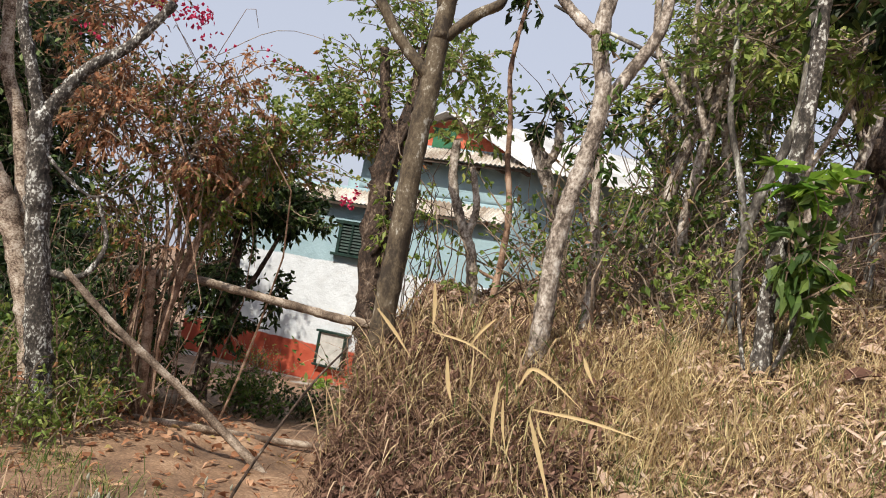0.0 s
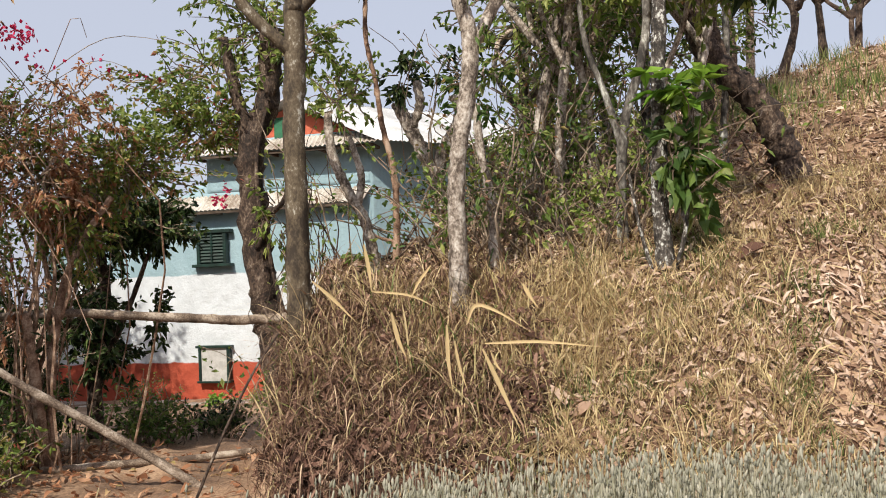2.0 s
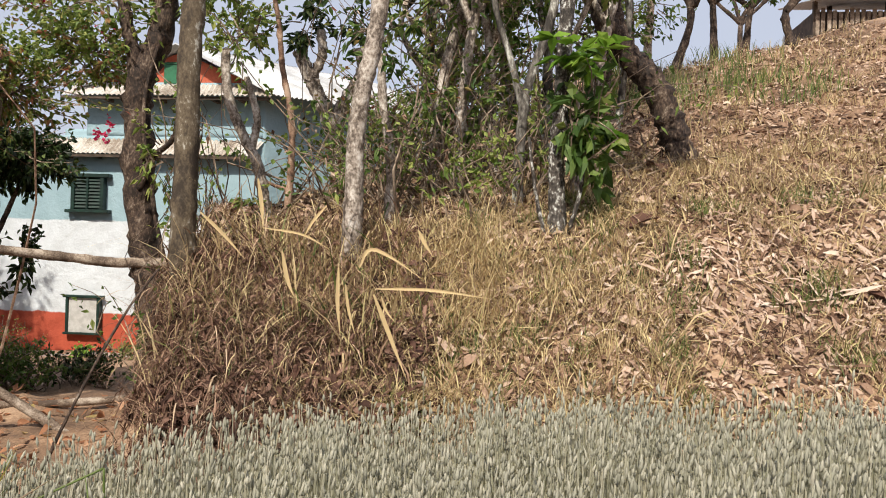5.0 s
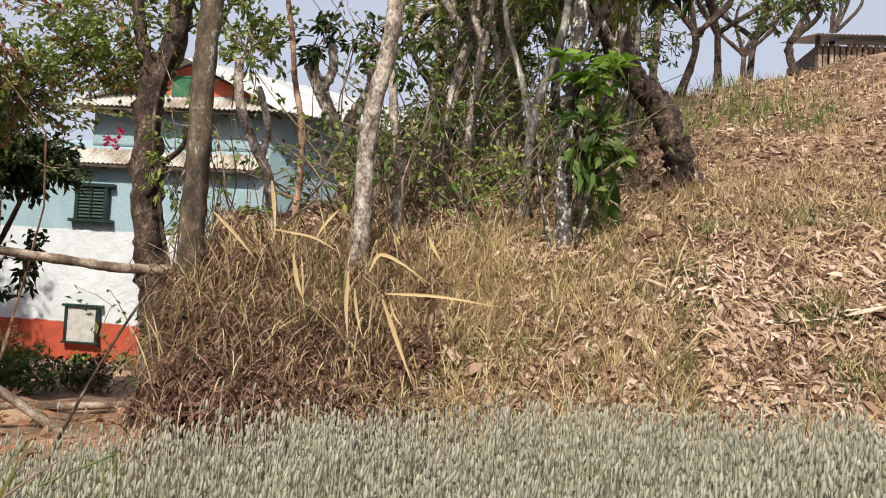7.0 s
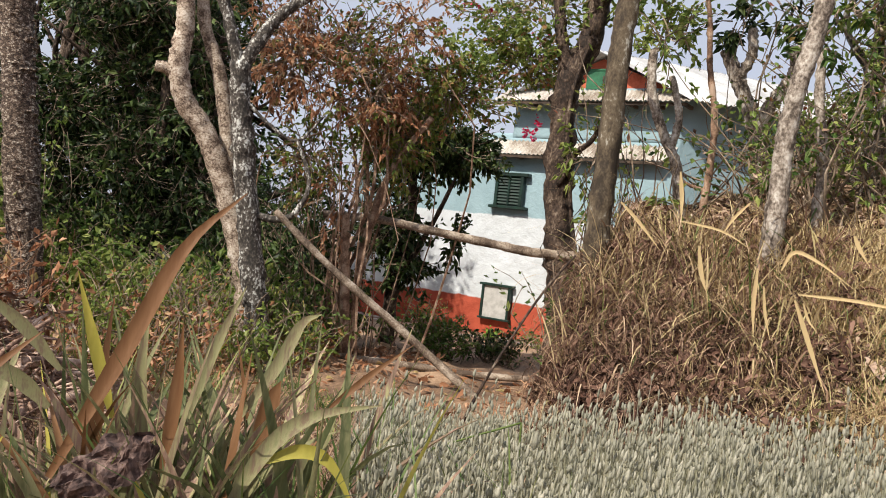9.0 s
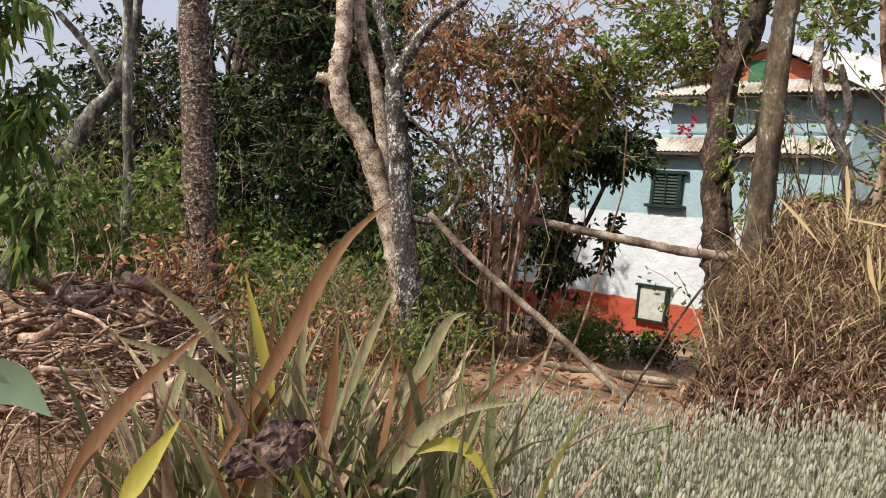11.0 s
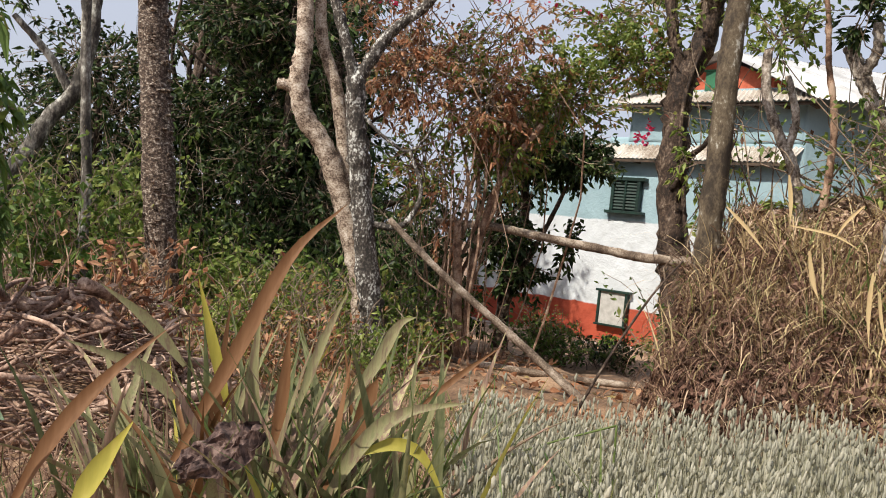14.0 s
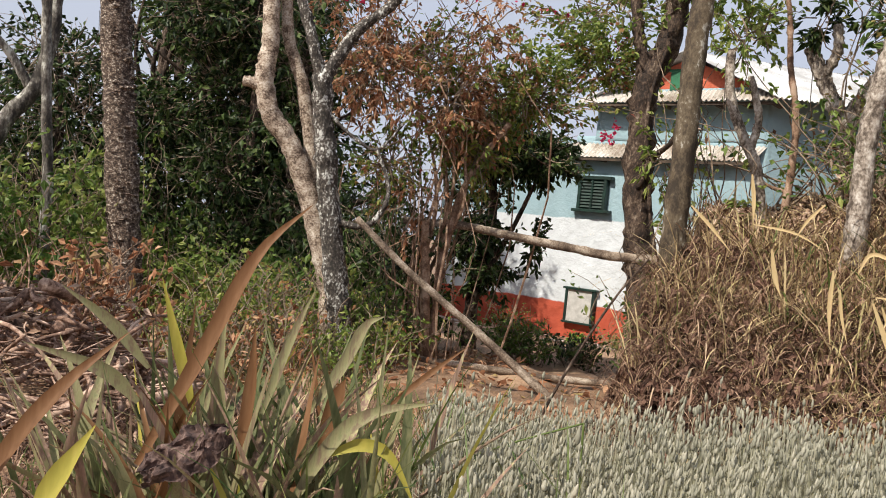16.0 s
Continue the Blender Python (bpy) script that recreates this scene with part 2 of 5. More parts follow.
def part(name, bm, mat, parent, label="", bevel=0.0):
    if bevel:
        bmesh.ops.bevel(bm, geom=bm.edges[:], offset=bevel, segments=1, affect="EDGES")
    me = bpy.data.meshes.new(name)
    bm.to_mesh(me)
    bm.free()
    me.materials.append(mat)
    return put(name, me, parent, label)


def box(lo, hi):
    bm = bmesh.new()
    bmesh.ops.create_cube(bm, size=1)
    for v in bm.verts:
        v.co = [lo[i] + (v.co[i] + 0.5) * (hi[i] - lo[i]) for i in range(3)]
    return bm


def thing(name, at, label, category, group="", kind=""):
    ob = new(name)
    ob.empty_display_size = 0.1
    ob.matrix_basis = Matrix.Translation(at)
    return tagged(ob, label, category, group, kind)


def mass(name, me, parent, label=""):
    """Too many fine pieces to pick apart: one part of kind stuff."""
    return tagged(put(name, me, parent, label), kind="stuff")


def spline(pts, n):
    """n points on a Catmull-Rom curve through pts."""
    p = np.asarray(pts, float)
    p = np.vstack([2 * p[0] - p[1], p, 2 * p[-1] - p[-2]])
    out = []
    for s in np.linspace(0, len(p) - 3 - 1e-6, n):
        i, u = int(s), s - int(s)
        a, b, c, d = p[i:i + 4]
        out.append(0.5 * (2 * b + (c - a) * u + (2 * a - 5 * b + 4 * c - d) * u * u + (3 * b - a - 3 * c + d) * u ** 3))
    return np.array(out)


def tube(pts, r0, r1, sides=8, rings=0, rough=0.12, knots=0.0, flare=0.0):
    """A tapered, uneven stem along pts: vertices and faces."""
    n = rings or max(4, 5 * len(pts))
    c = spline(pts, n)
    t = np.gradient(c, axis=0)
    t /= np.linalg.norm(t, axis=1)[:, None] + 1e-9
    ref = np.array([1.0, 0.13, 0.07]) if abs(t[:, 0]).mean() < 0.8 else np.array([0.1, 1.0, 0.07])
    u = np.cross(t, ref)
    u /= np.linalg.norm(u, axis=1)[:, None]
    v = np.cross(t, u)
    s = np.linspace(0, 1, n)
    r = r0 + (r1 - r0) * s
    r = r * (1 + flare * np.exp(-s * 14))
    r = r * (1 + knots * np.maximum(0, rng.normal(0, 1, n)))
    a = np.arange(sides) * 2 * np.pi / sides
    w = 1 + rough * rng.normal(0, 1, (n, sides))
    ring = c[:, None] + (r[:, None] * w)[..., None] * (np.cos(a)[None, :, None] * u[:, None] + np.sin(a)[None, :, None] * v[:, None])
    verts = ring.reshape(-1, 3)
    faces = [(i * sides + j, i * sides + (j + 1) % sides, (i + 1) * sides + (j + 1) % sides, (i + 1) * sides + j) for i in range(n - 1) for j in range(sides)]
    faces += [tuple(range(sides))[::-1], tuple((n - 1) * sides + j for j in range(sides))]
    return verts, faces


def joined(pieces):
    vs, fs, k = [], [], 0
    for v, f in pieces:
        vs.append(np.asarray(v))
        fs += [[i + k for i in g] for g in f]
        k += len(v)
    return np.vstack(vs), fs


def frames_of(d, up=None):
    d = d / (np.linalg.norm(d, axis=1)[:, None] + 1e-9)
    h = rng.normal(0, 1, d.shape) if up is None else np.broadcast_to(up, d.shape) + rng.normal(0, 0.25, d.shape)
    s = np.cross(d, h)
    s /= np.linalg.norm(s, axis=1)[:, None] + 1e-9
    return d, s, np.cross(s, d)


def leaves(pos, d, length, width, fold=0.25, droop=0.25, up=None):
    """One folded, drooping leaf at each position, pointing along d."""
    n = len(pos)
    d, s, h = frames_of(d, up)
    L = (length * rng.uniform(0.6, 1.25, n))[:, None]
    W = (width * rng.uniform(0.7, 1.2, n))[:, None]
    fall = np.array([0, 0, -1.0]) * droop
    base, mid, tip = pos, pos + d * L * 0.5 - h * W * fold + fall * L * 0.2, pos + d * L + fall * L
    le, ri = pos + d * L * 0.45 + s * W * 0.5 + fall * L * 0.2, pos + d * L * 0.45 - s * W * 0.5 + fall * L * 0.2
    v = np.stack([base, le, mid, ri, tip], 1).reshape(-1, 3)
    k = np.arange(n)[:, None] * 5
    f = np.concatenate([k + [[0, 2, 4, 1]], k + [[0, 3, 4, 2]]])
    return v, f


def blades(base, lean, length, width, bend=0.5, seg=4, fold=0.0, keep=0.35):
    """Long narrow leaves that rise from base, lean out and bow under their weight."""
    n = len(base)
    s = np.linspace(0, 1, seg + 1)
    lean = np.column_stack([lean[:, :2], np.zeros(n)])
    L = np.broadcast_to(length, n)[:, None, None]
    B = np.broadcast_to(bend, n)[:, None, None]
    ang = s[None, :, None] * B
    out = (1 - np.cos(ang * 1.6)) / 1.6
    upw = np.sin(ang * 1.6) / 1.6
    scale = L / np.maximum(B, 1e-3)
    c = base[:, None] + lean[:, None] * (out * scale + s[None, :, None] * L * 0.35) + np.array([0, 0, 1.0]) * upw * scale
    side = np.cross(lean + rng.normal(0, 0.5, lean.shape), [0, 0, 1.0])
    side /= np.linalg.norm(side, axis=1)[:, None] + 1e-9
    prof = np.minimum(1, np.minimum(s / 0.25 + 0.55, (1.02 - s) / keep))
    w = np.broadcast_to(width, n)[:, None, None] * 0.5 * prof[None, :, None]
    a, b = c - side[:, None] * w, c + side[:, None] * w
    if fold:
        mid = c - np.array([0, 0, 1.0]) * w * fold + lean[:, None] * w * fold
        v = np.stack([a, mid, b], 2).reshape(-1, 3)
        k, cols = np.arange(n) * (seg + 1) * 3, 3
    else:
        v = np.stack([a, b], 2).reshape(-1, 3)
        k, cols = np.arange(n) * (seg + 1) * 2, 2
    f = []
    for i in range(seg):
        for j in range(cols - 1):
            o = i * cols + j
            f.append(np.stack([k + o, k + o + 1, k + o + cols + 1, k + o + cols], 1))
    return v, np.concatenate(f)


def around(n, spread=1.0):
    a = rng.uniform(0, 2 * np.pi, n)
    return np.column_stack([np.cos(a), np.sin(a), np.zeros(n)]) * spread


def in_blob(c, r, n, hollow=0.3):
    d = rng.normal(0, 1, (n, 3))
    d /= np.linalg.norm(d, axis=1)[:, None]
    q = rng.uniform(hollow, 1, n) ** 0.5
    lump = 1 + 0.28 * np.sin(d[:, 0] * 5 + c[0] * 3) * np.cos(d[:, 1] * 4 + c[1]) + 0.2 * np.sin(d[:, 2] * 7 + c[2])
    return np.asarray(c) + d * (q * lump)[:, None] * np.asarray(r)


def sprays(blobs, per=9, hook=None):
    """Twigs that fill the blobs, and the places and directions of leaves along them."""
    tw, pos, dr = [], [], []
    for (c, r, n) in blobs:
        c, r = np.asarray(c, float), np.asarray(r, float)
        k = max(3, n // per)
        ends = in_blob(c, r, k)
        for e in ends:
            st = c + (e - c) * 0.25 + rng.normal(0, 0.1, 3) * r if hook is None else hook + (e - hook) * rng.uniform(0.3, 0.6)
            mid = (st + e) / 2 + rng.normal(0, 0.12, 3) * np.linalg.norm(e - st)
            tw.append(tube([st, mid, e], 0.009, 0.003, 3, 4, 0.0))
            s = rng.uniform(0.3, 1.05, per)[:, None]
            p = (1 - s) ** 2 * st + 2 * s * (1 - s) * mid + s * s * e
            pos.append(p + rng.normal(0, 0.015, p.shape))
            d = (e - st) / (np.linalg.norm(e - st) + 1e-9)
            dr.append(d * 0.7 + rng.normal(0, 0.8, p.shape))
    return tw, np.vstack(pos), np.vstack(dr)


def tree(name, label, trunk, bark, limbs=(), crown=(), leaf=None, size=(0.09, 0.045), category="tree", group="", droop=0.3, per=9, twig_mat=None, knots=0.05, flare=0.5, sides=10, rough=0.07, extra=None):
    """A trunk with limbs, fine twigs and a crown of separate leaves."""
    pts, r0, r1 = trunk
    t = thing(name, pts[0], label, category, group)
    put("trunk", mesh_from("trunk", *tube(pts, r0, r1, sides, 9 * len(pts), rough, knots, flare), bark, True), t)
    for lp, a, b in limbs:
        put("limb", mesh_from("limb", *tube(lp, a, b, 8, 7 * len(lp), rough, knots), bark, True), t)
    if crown:
        tw, p, d = sprays(crown, per)
        mass("twig_mass", mesh_from("twig_mass", *joined(tw), twig_mat or TWIG), t)
        mass("crown", mesh_from("crown", *leaves(p, d, *size, droop=droop), leaf), t)
    if extra:
        for nm, blobs, mt, sz, lb in extra:
            tw, p, d = sprays(blobs, 6)
            mass(nm, mesh_from(nm, *leaves(p, d, *sz, droop=0.1), mt), t, lb)
    return t


# ---- ground ----
def smooth(a, b, x):
    u = np.clip((x - a) / (b - a), 0, 1)
    return u * u * (3 - 2 * u)


def wob(x, y, s, seed=0.0):
    return np.sin(x * s + seed) * np.cos(y * s * 1.3 - seed) + 0.5 * np.sin(x * s * 2.3 + y * s * 1.7 + seed * 2)


def land(x, y):
    """Height of the ground: the field terrace, the path down to the yard, the bank and the hill."""
    x, y = np.asarray(x, float), np.asarray(y, float)
    base = 0.62 - 0.07 * np.clip(y - 3.5, 0, 8.2) + 0.09 * np.clip(x - 5.5, 0, 8)
    base = base - 0.06 * np.clip(x - 5.5, 0, 3) * smooth(3.5, 7, y)
    edge = 5.85 - 0.38 * (y - 2.5)
    u = smooth(0.05, 0.5, x - edge + 0.12 * wob(x, y, 2.1))
    yy = y - 0.12 * np.clip(x - 9, 0, 3)
    rise = 0.75 * np.clip(yy - 1.6, 0, 1.75) + 0.42 * np.clip(yy - 3.35, 0, 2.65) + 0.44 * np.clip(yy - 6, 0, 5.5)
    back = 4.4 + 2.2 * np.clip(x - 6.2, 0, 30) + 3 * np.clip(x - 8, 0, 30) ** 2
    rise = rise * u * (1 - smooth(0, 2.5, y - back)) + (0.12 * smooth(2, 7, y) + 0.2 * smooth(10.5, 15, y)) * np.clip(x - 10.5, 0, 14)
    far = 0.18 * np.clip(-7 - x, 0, 40) + 0.15 * np.clip(y - 20, 0, 60) * (1 - smooth(8, 12, x)) + 0.2 * np.clip(x - 26, 0, 30) + 0.15 * np.clip(y - 26, 0, 40) * smooth(8, 12, x)
    rough = 0.035 * wob(x, y, 3.3, 1) + 0.015 * wob(x, y, 9.1, 2)
    return base + rise - far + rough


def build_ground():
    fine = lambda a, b, s: np.arange(a, b, s)
    xs = np.concatenate([[-900, -400, -150, -70, -40, -25, -17, -12, -9, -7, -5], fine(-4, 0, 0.4), fine(0, 14, 0.12), fine(14, 22, 0.6), [24, 30, 40, 60, 120, 400, 900]])
    ys = np.concatenate([[-900, -300, -100, -40, -20, -12, -8], fine(-6, -1, 0.4), fine(-1, 9, 0.12), fine(9, 24, 0.5), [26, 30, 40, 60, 100, 300, 900]])
    X, Y = np.meshgrid(xs, ys)
    v = np.column_stack([X.ravel(), Y.ravel(), land(X, Y).ravel()])
    c = len(xs)
    f = [(j * c + i, j * c + i + 1, (j + 1) * c + i + 1, (j + 1) * c + i) for j in range(len(ys) - 1) for i in range(c - 1)]
    g = put("ground", mesh_from("ground", v, f, SOIL, True))
    tagged(g, "dry reddish earth with a trodden path and bank", "ground", kind="structure")


build_ground()


# ---- house ----
def lumpy_wall(x0, y0, x1, y1, z0, z1, lump, thick=0.4):
    """A thick mud wall between two corners with an uneven face."""
    d = np.array([x1 - x0, y1 - y0])
    L = np.hypot(*d)
    d = d / L
    nrm = np.array([d[1], -d[0]])
    nu, nz = max(2, int(L / 0.07)), max(2, int((z1 - z0) / 0.07))
    U, Z = np.meshgrid(np.linspace(0, L, nu + 1), np.linspace(z0, z1, nz + 1))
    amp = lump * np.where(Z < 2.47, 1.0, 0.35)
    off = amp * (0.3 * wob(U + x0, Z, 4.1, 0.5) + 0.45 * wob(U + x0, Z, 13.7, 1.9) + rng.normal(0, 0.5, U.shape))
    front = np.column_stack([(x0 + d[0] * U + nrm[0] * off).ravel(), (y0 + d[1] * U + nrm[1] * off).ravel(), Z.ravel()])
    rear = np.column_stack([(x0 + d[0] * U - nrm[0] * thick).ravel(), (y0 + d[1] * U - nrm[1] * thick).ravel(), Z.ravel()])
    c, m = nu + 1, (nu + 1) * (nz + 1)
    f = [(j * c + i, j * c + i + 1, (j + 1) * c + i + 1, (j + 1) * c + i) for j in range(nz) for i in range(nu)]
    f += [tuple(m + k for k in q[::-1]) for q in f]
    rim = [i for i in range(c)] + [j * c + c - 1 for j in range(1, nz + 1)] + [nz * c + i for i in range(c - 2, -1, -1)] + [j * c for j in range(nz - 1, 0, -1)]
    f += [(rim[k], m + rim[k], m + rim[(k + 1) % len(rim)], rim[(k + 1) % len(rim)]) for k in range(len(rim))]
    return np.vstack([front, rear]), f


def tin_sheet(a, b, c, d, pitch=0.09, amp=0.016, thick=0.006):
    """Corrugated sheet over the corners a, b (lower edge) and d, c (upper edge); ridges run up the slope."""
    a, b, c, d = (np.array(q, float) for q in (a, b, c, d))
    n = max(8, int(np.linalg.norm(b - a) / pitch * 4))
    up = np.cross(b - a, d - a)
    up /= np.linalg.norm(up)
    up = up if up[2] > 0 else -up
    s = np.linspace(0, 1, n + 1)[:, None]
    wave = amp * np.sin(np.arange(n + 1) * np.pi / 2)[:, None] * up
    rows = []
    for t in (0, 0.33, 0.66, 1):
        sag = up * rng.normal(0, 0.008, (n + 1, 1)) * 0.4
        rows.append((a + (b - a) * s) * (1 - t) + (d + (c - d) * s) * t + wave + sag)
    top = np.vstack(rows)
    w, m = n + 1, 4 * (n + 1)
    f = [(r * w + i, r * w + i + 1, (r + 1) * w + i + 1, (r + 1) * w + i) for r in range(3) for i in range(n)]
    f2 = [tuple(m + k for k in q[::-1]) for q in f]
    edge = [(i, m + i, m + i + 1, i + 1) for i in range(n)]
    return np.vstack([top, top - up * thick]), f + f2 + edge


def louvre_window(house, x0, x1, z0, z1):
    w = put("window", mesh_from("window_back", *lumpy_wall(x0 + 0.1, 11.93, x1 - 0.1, 11.93, z0 + 0.05, z1 - 0.05, 0.0, 0.02), GREEN_PAINT), house, "dark green louvred shutter window")
    part("lintel", box((x0 - 0.02, 11.86, z1 - 0.07), (x1 + 0.02, 12.02, z1)), GREEN_PAINT, w, bevel=0.008)
    part("sill", box((x0 - 0.02, 11.85, z0), (x1 + 0.02, 12.02, z0 + 0.06)), GREEN_PAINT, w, bevel=0.008)
    for xa in (x0 + 0.08, x1 - 0.15, (x0 + x1) / 2 - 0.02):
        wd = 0.07 if xa != (x0 + x1) / 2 - 0.02 else 0.04
        part("jamb", box((xa, 11.87, z0 + 0.06), (xa + wd, 12.0, z1 - 0.07)), GREEN_PAINT, w, bevel=0.006)
    k = 9
    for i in range(k):
        zc = z0 + 0.085 + (z1 - z0 - 0.16) * (i + 0.5) / k
        for xa, xb in ((x0 + 0.15, (x0 + x1) / 2 - 0.02), ((x0 + x1) / 2 + 0.02, x1 - 0.15)):
            bm = box((xa, -0.006, -0.03), (xb, 0.006, 0.03))
            bmesh.ops.transform(bm, matrix=Matrix.Translation((0, 11.905, zc)) @ Matrix.Rotation(radians(-35), 4, "X"), verts=bm.verts)
            part("slat", bm, GREEN_PAINT, w)


def board_window(house, x0, x1, z0, z1):
    w = part("window", box((x0 + 0.04, 11.91, z0 + 0.03), (x1 - 0.04, 11.95, z1 - 0.03)), BOARD, house, "small window closed with a pale board in a green frame")
    part("lintel", box((x0 - 0.05, 11.86, z1 - 0.045), (x1 + 0.05, 12.02, z1)), GREEN_PAINT, w, bevel=0.006)
    part("sill", box((x0 - 0.03, 11.86, z0), (x1 + 0.03, 12.02, z0 + 0.04)), GREEN_PAINT, w, bevel=0.006)
    for xa in (x0, x1 - 0.05):
        part("jamb", box((xa, 11.88, z0 + 0.04), (xa + 0.05, 12.02, z1 - 0.045)), GREEN_PAINT, w, bevel=0.005)


def build_house():
    h = thing("house", (0.5, 12, 0), "two-storey mud-plastered house, red foot, white and pale blue walls", "house")
    put("wall", mesh_from("wall", *lumpy_wall(-3.4, 12, 3.6, 12, -0.15, 4.0, 0.012), PLASTER, True), h, "front wall with red, white and blue limewash bands")
    put("wall", mesh_from("wall", *lumpy_wall(0.3, 12.005, 3.6, 12.005, 4.0, 4.98, 0.012), PLASTER, True), h, "pale blue upper wall")
    put("wall", mesh_from("wall", *lumpy_wall(3.6, 12, 6.6, 15.3, -0.15, 4.95, 0.012), PLASTER, True), h, "shaded side wall of pale blue plaster")
    put("wall", mesh_from("wall", *lumpy_wall(-3.4, 18.0, -3.4, 12.02, -0.15, 4.0, 0.012), PLASTER, True), h)
    put("wall", mesh_from("wall", *lumpy_wall(0.3, 18.0, 0.3, 12.03, 4.0, 4.98, 0.012), PLASTER, True), h)
    put("wall", mesh_from("wall", *lumpy_wall(6.6, 18.0, -3.4, 18.0, -0.15, 4.9, 0.012), PLASTER, True), h)
    bm = bmesh.new()
    vs = [bm.verts.new(p) for p in ((0.55, 12.02, 4.93), (3.5, 12.02, 4.93), (2.03, 12.02, 5.53), (0.55, 12.2, 4.93), (3.5, 12.2, 4.93), (2.03, 12.2, 5.53))]
    for q in ((0, 1, 2), (5, 4, 3), (0, 3, 4, 1), (1, 4, 5, 2), (2, 5, 3, 0)):
        bm.faces.new([vs[i] for i in q])
    part("gable", bm, GABLE_RED, h, "brick red gable triangle")
    hatch = part("hatch", box((1.74, 11.985, 4.96), (2.2, 12.03, 5.3)), GREEN_DOOR, h, "green boarded gable hatch")
    part("frame", box((1.70, 11.97, 5.3), (2.24, 12.03, 5.34)), GREEN_DOOR, hatch, bevel=0.006)
    for n, q in (("lower_pent_roof", ((-3.6, 11.74, 3.66), (3.5, 11.74, 3.66), (3.62, 12.0, 3.95), (-3.6, 12.0, 3.95))),
                 ("upper_pent_roof", ((0.0, 11.6, 4.68), (3.9, 11.55, 4.68), (3.75, 12.0, 4.95), (0.1, 12.0, 4.95)))):
        put(n, mesh_from(n, *tin_sheet(*q), TIN), h, "rusty corrugated tin skirt roof")
    put("lean_roof", mesh_from("lean_roof", *tin_sheet((-3.6, 12.0, 3.96), (0.3, 12.0, 3.96), (0.3, 18.2, 4.6), (-3.6, 18.2, 4.6)), TIN), h)
    put("main_roof", mesh_from("main_roof", *tin_sheet((3.9, 11.55, 4.70), (7.4, 15.1, 4.70), (4.6, 17.0, 6.0), (2.03, 11.75, 5.62)), TIN_WHITE), h, "pale corrugated tin roof")
    put("main_roof", mesh_from("main_roof", *tin_sheet((0.0, 18.4, 4.75), (0.05, 11.75, 4.75), (2.03, 11.75, 5.63), (4.6, 17.0, 6.01)), TIN_WHITE), h, "pale corrugated tin roof")
    for x in np.arange(-3.3, 3.4, 0.55):
        part("rafter", box((x, 11.77, 3.585), (x + 0.06, 12.0, 3.64)), TIMBER, h)
    for x in np.arange(0.25, 3.8, 0.5):
        part("rafter", box((x, 11.64, 4.6), (x + 0.06, 12.0, 4.655)), TIMBER, h)
    part("eave_beam", box((-3.6, 11.76, 3.59), (3.45, 11.8, 3.64)), TIMBER, h)
    part("eave_beam", box((0.0, 11.62, 4.61), (3.8, 11.67, 4.66)), TIMBER, h)
    louvre_window(h, 0.02, 0.80, 2.59, 3.30)
    board_window(h, 0.06, 0.70, 0.39, 1.10)
    bm = box((-3.6, 11.1, -0.3), (3.6, 12.0, 0.06))
    bmesh.ops.subdivide_edges(bm, edges=bm.edges[:], cuts=6, use_grid_fill=True)
    for v in bm.verts:
        v.co += Vector((0, 0.03 * math.sin(v.co.x * 5), 0.02 * math.sin(v.co.x * 7.3 + v.co.y * 4)))
    part("plinth", bm, STONE, h, "low stone ledge along the wall foot")


build_house()


# ---- gate ----
def pole(name, pts, r0, r1, mat, label, category="pole", group="", knots=0.06):
    ob = put(name, mesh_from(name, *tube(pts, r0, r1, 9, 8 * len(pts), 0.05, knots), mat, True))
    return tagged(ob, label, category, group)


pole("gate_post", [(2.92, 4.22, 0.4), (2.87, 4.18, 1.27), (2.8, 4.13, 2.06)], 0.055, 0.045, BARK_RED, "upright reddish wooden gate post with rough bark", "post")
pole("gate_rail", [(2.55, 4.08, 2.03), (3.02, 4.43, 2.04), (3.36, 4.68, 2.0), (4.01, 5.1, 1.92), (4.42, 5.28, 1.88), (4.98, 5.4, 1.9)], 0.04, 0.05, POLE_WOOD, "bent weathered pole laid across as gate rail", "pole", "gate poles")
pole("leaning_pole", [(3.2, 2.72, 2.0), (3.62, 2.99, 1.59), (4.13, 3.36, 1.14), (4.68, 3.6, 0.72), (4.9, 3.62, 0.58)], 0.028, 0.042, POLE_WOOD, "grey pole leaning slantwise to the path", "pole", "gate poles")
pole("ground_pole", [(3.0, 4.03, 0.62), (3.56, 4.45, 0.6), (4.04, 4.77, 0.58), (4.62, 5.1, 0.6)], 0.04, 0.035, POLE_WOOD, "bare pole lying across the path", "pole", "gate poles")
pole("bowed_twig", [(6.16, 2.39, 1.93), (6.0, 2.3, 1.66), (5.81, 2.21, 1.25), (5.66, 2.12, 0.85), (5.6, 2.08, 0.6)], 0.006, 0.012, BARK_DARK, "thin dark twig arching over the path", "twig")

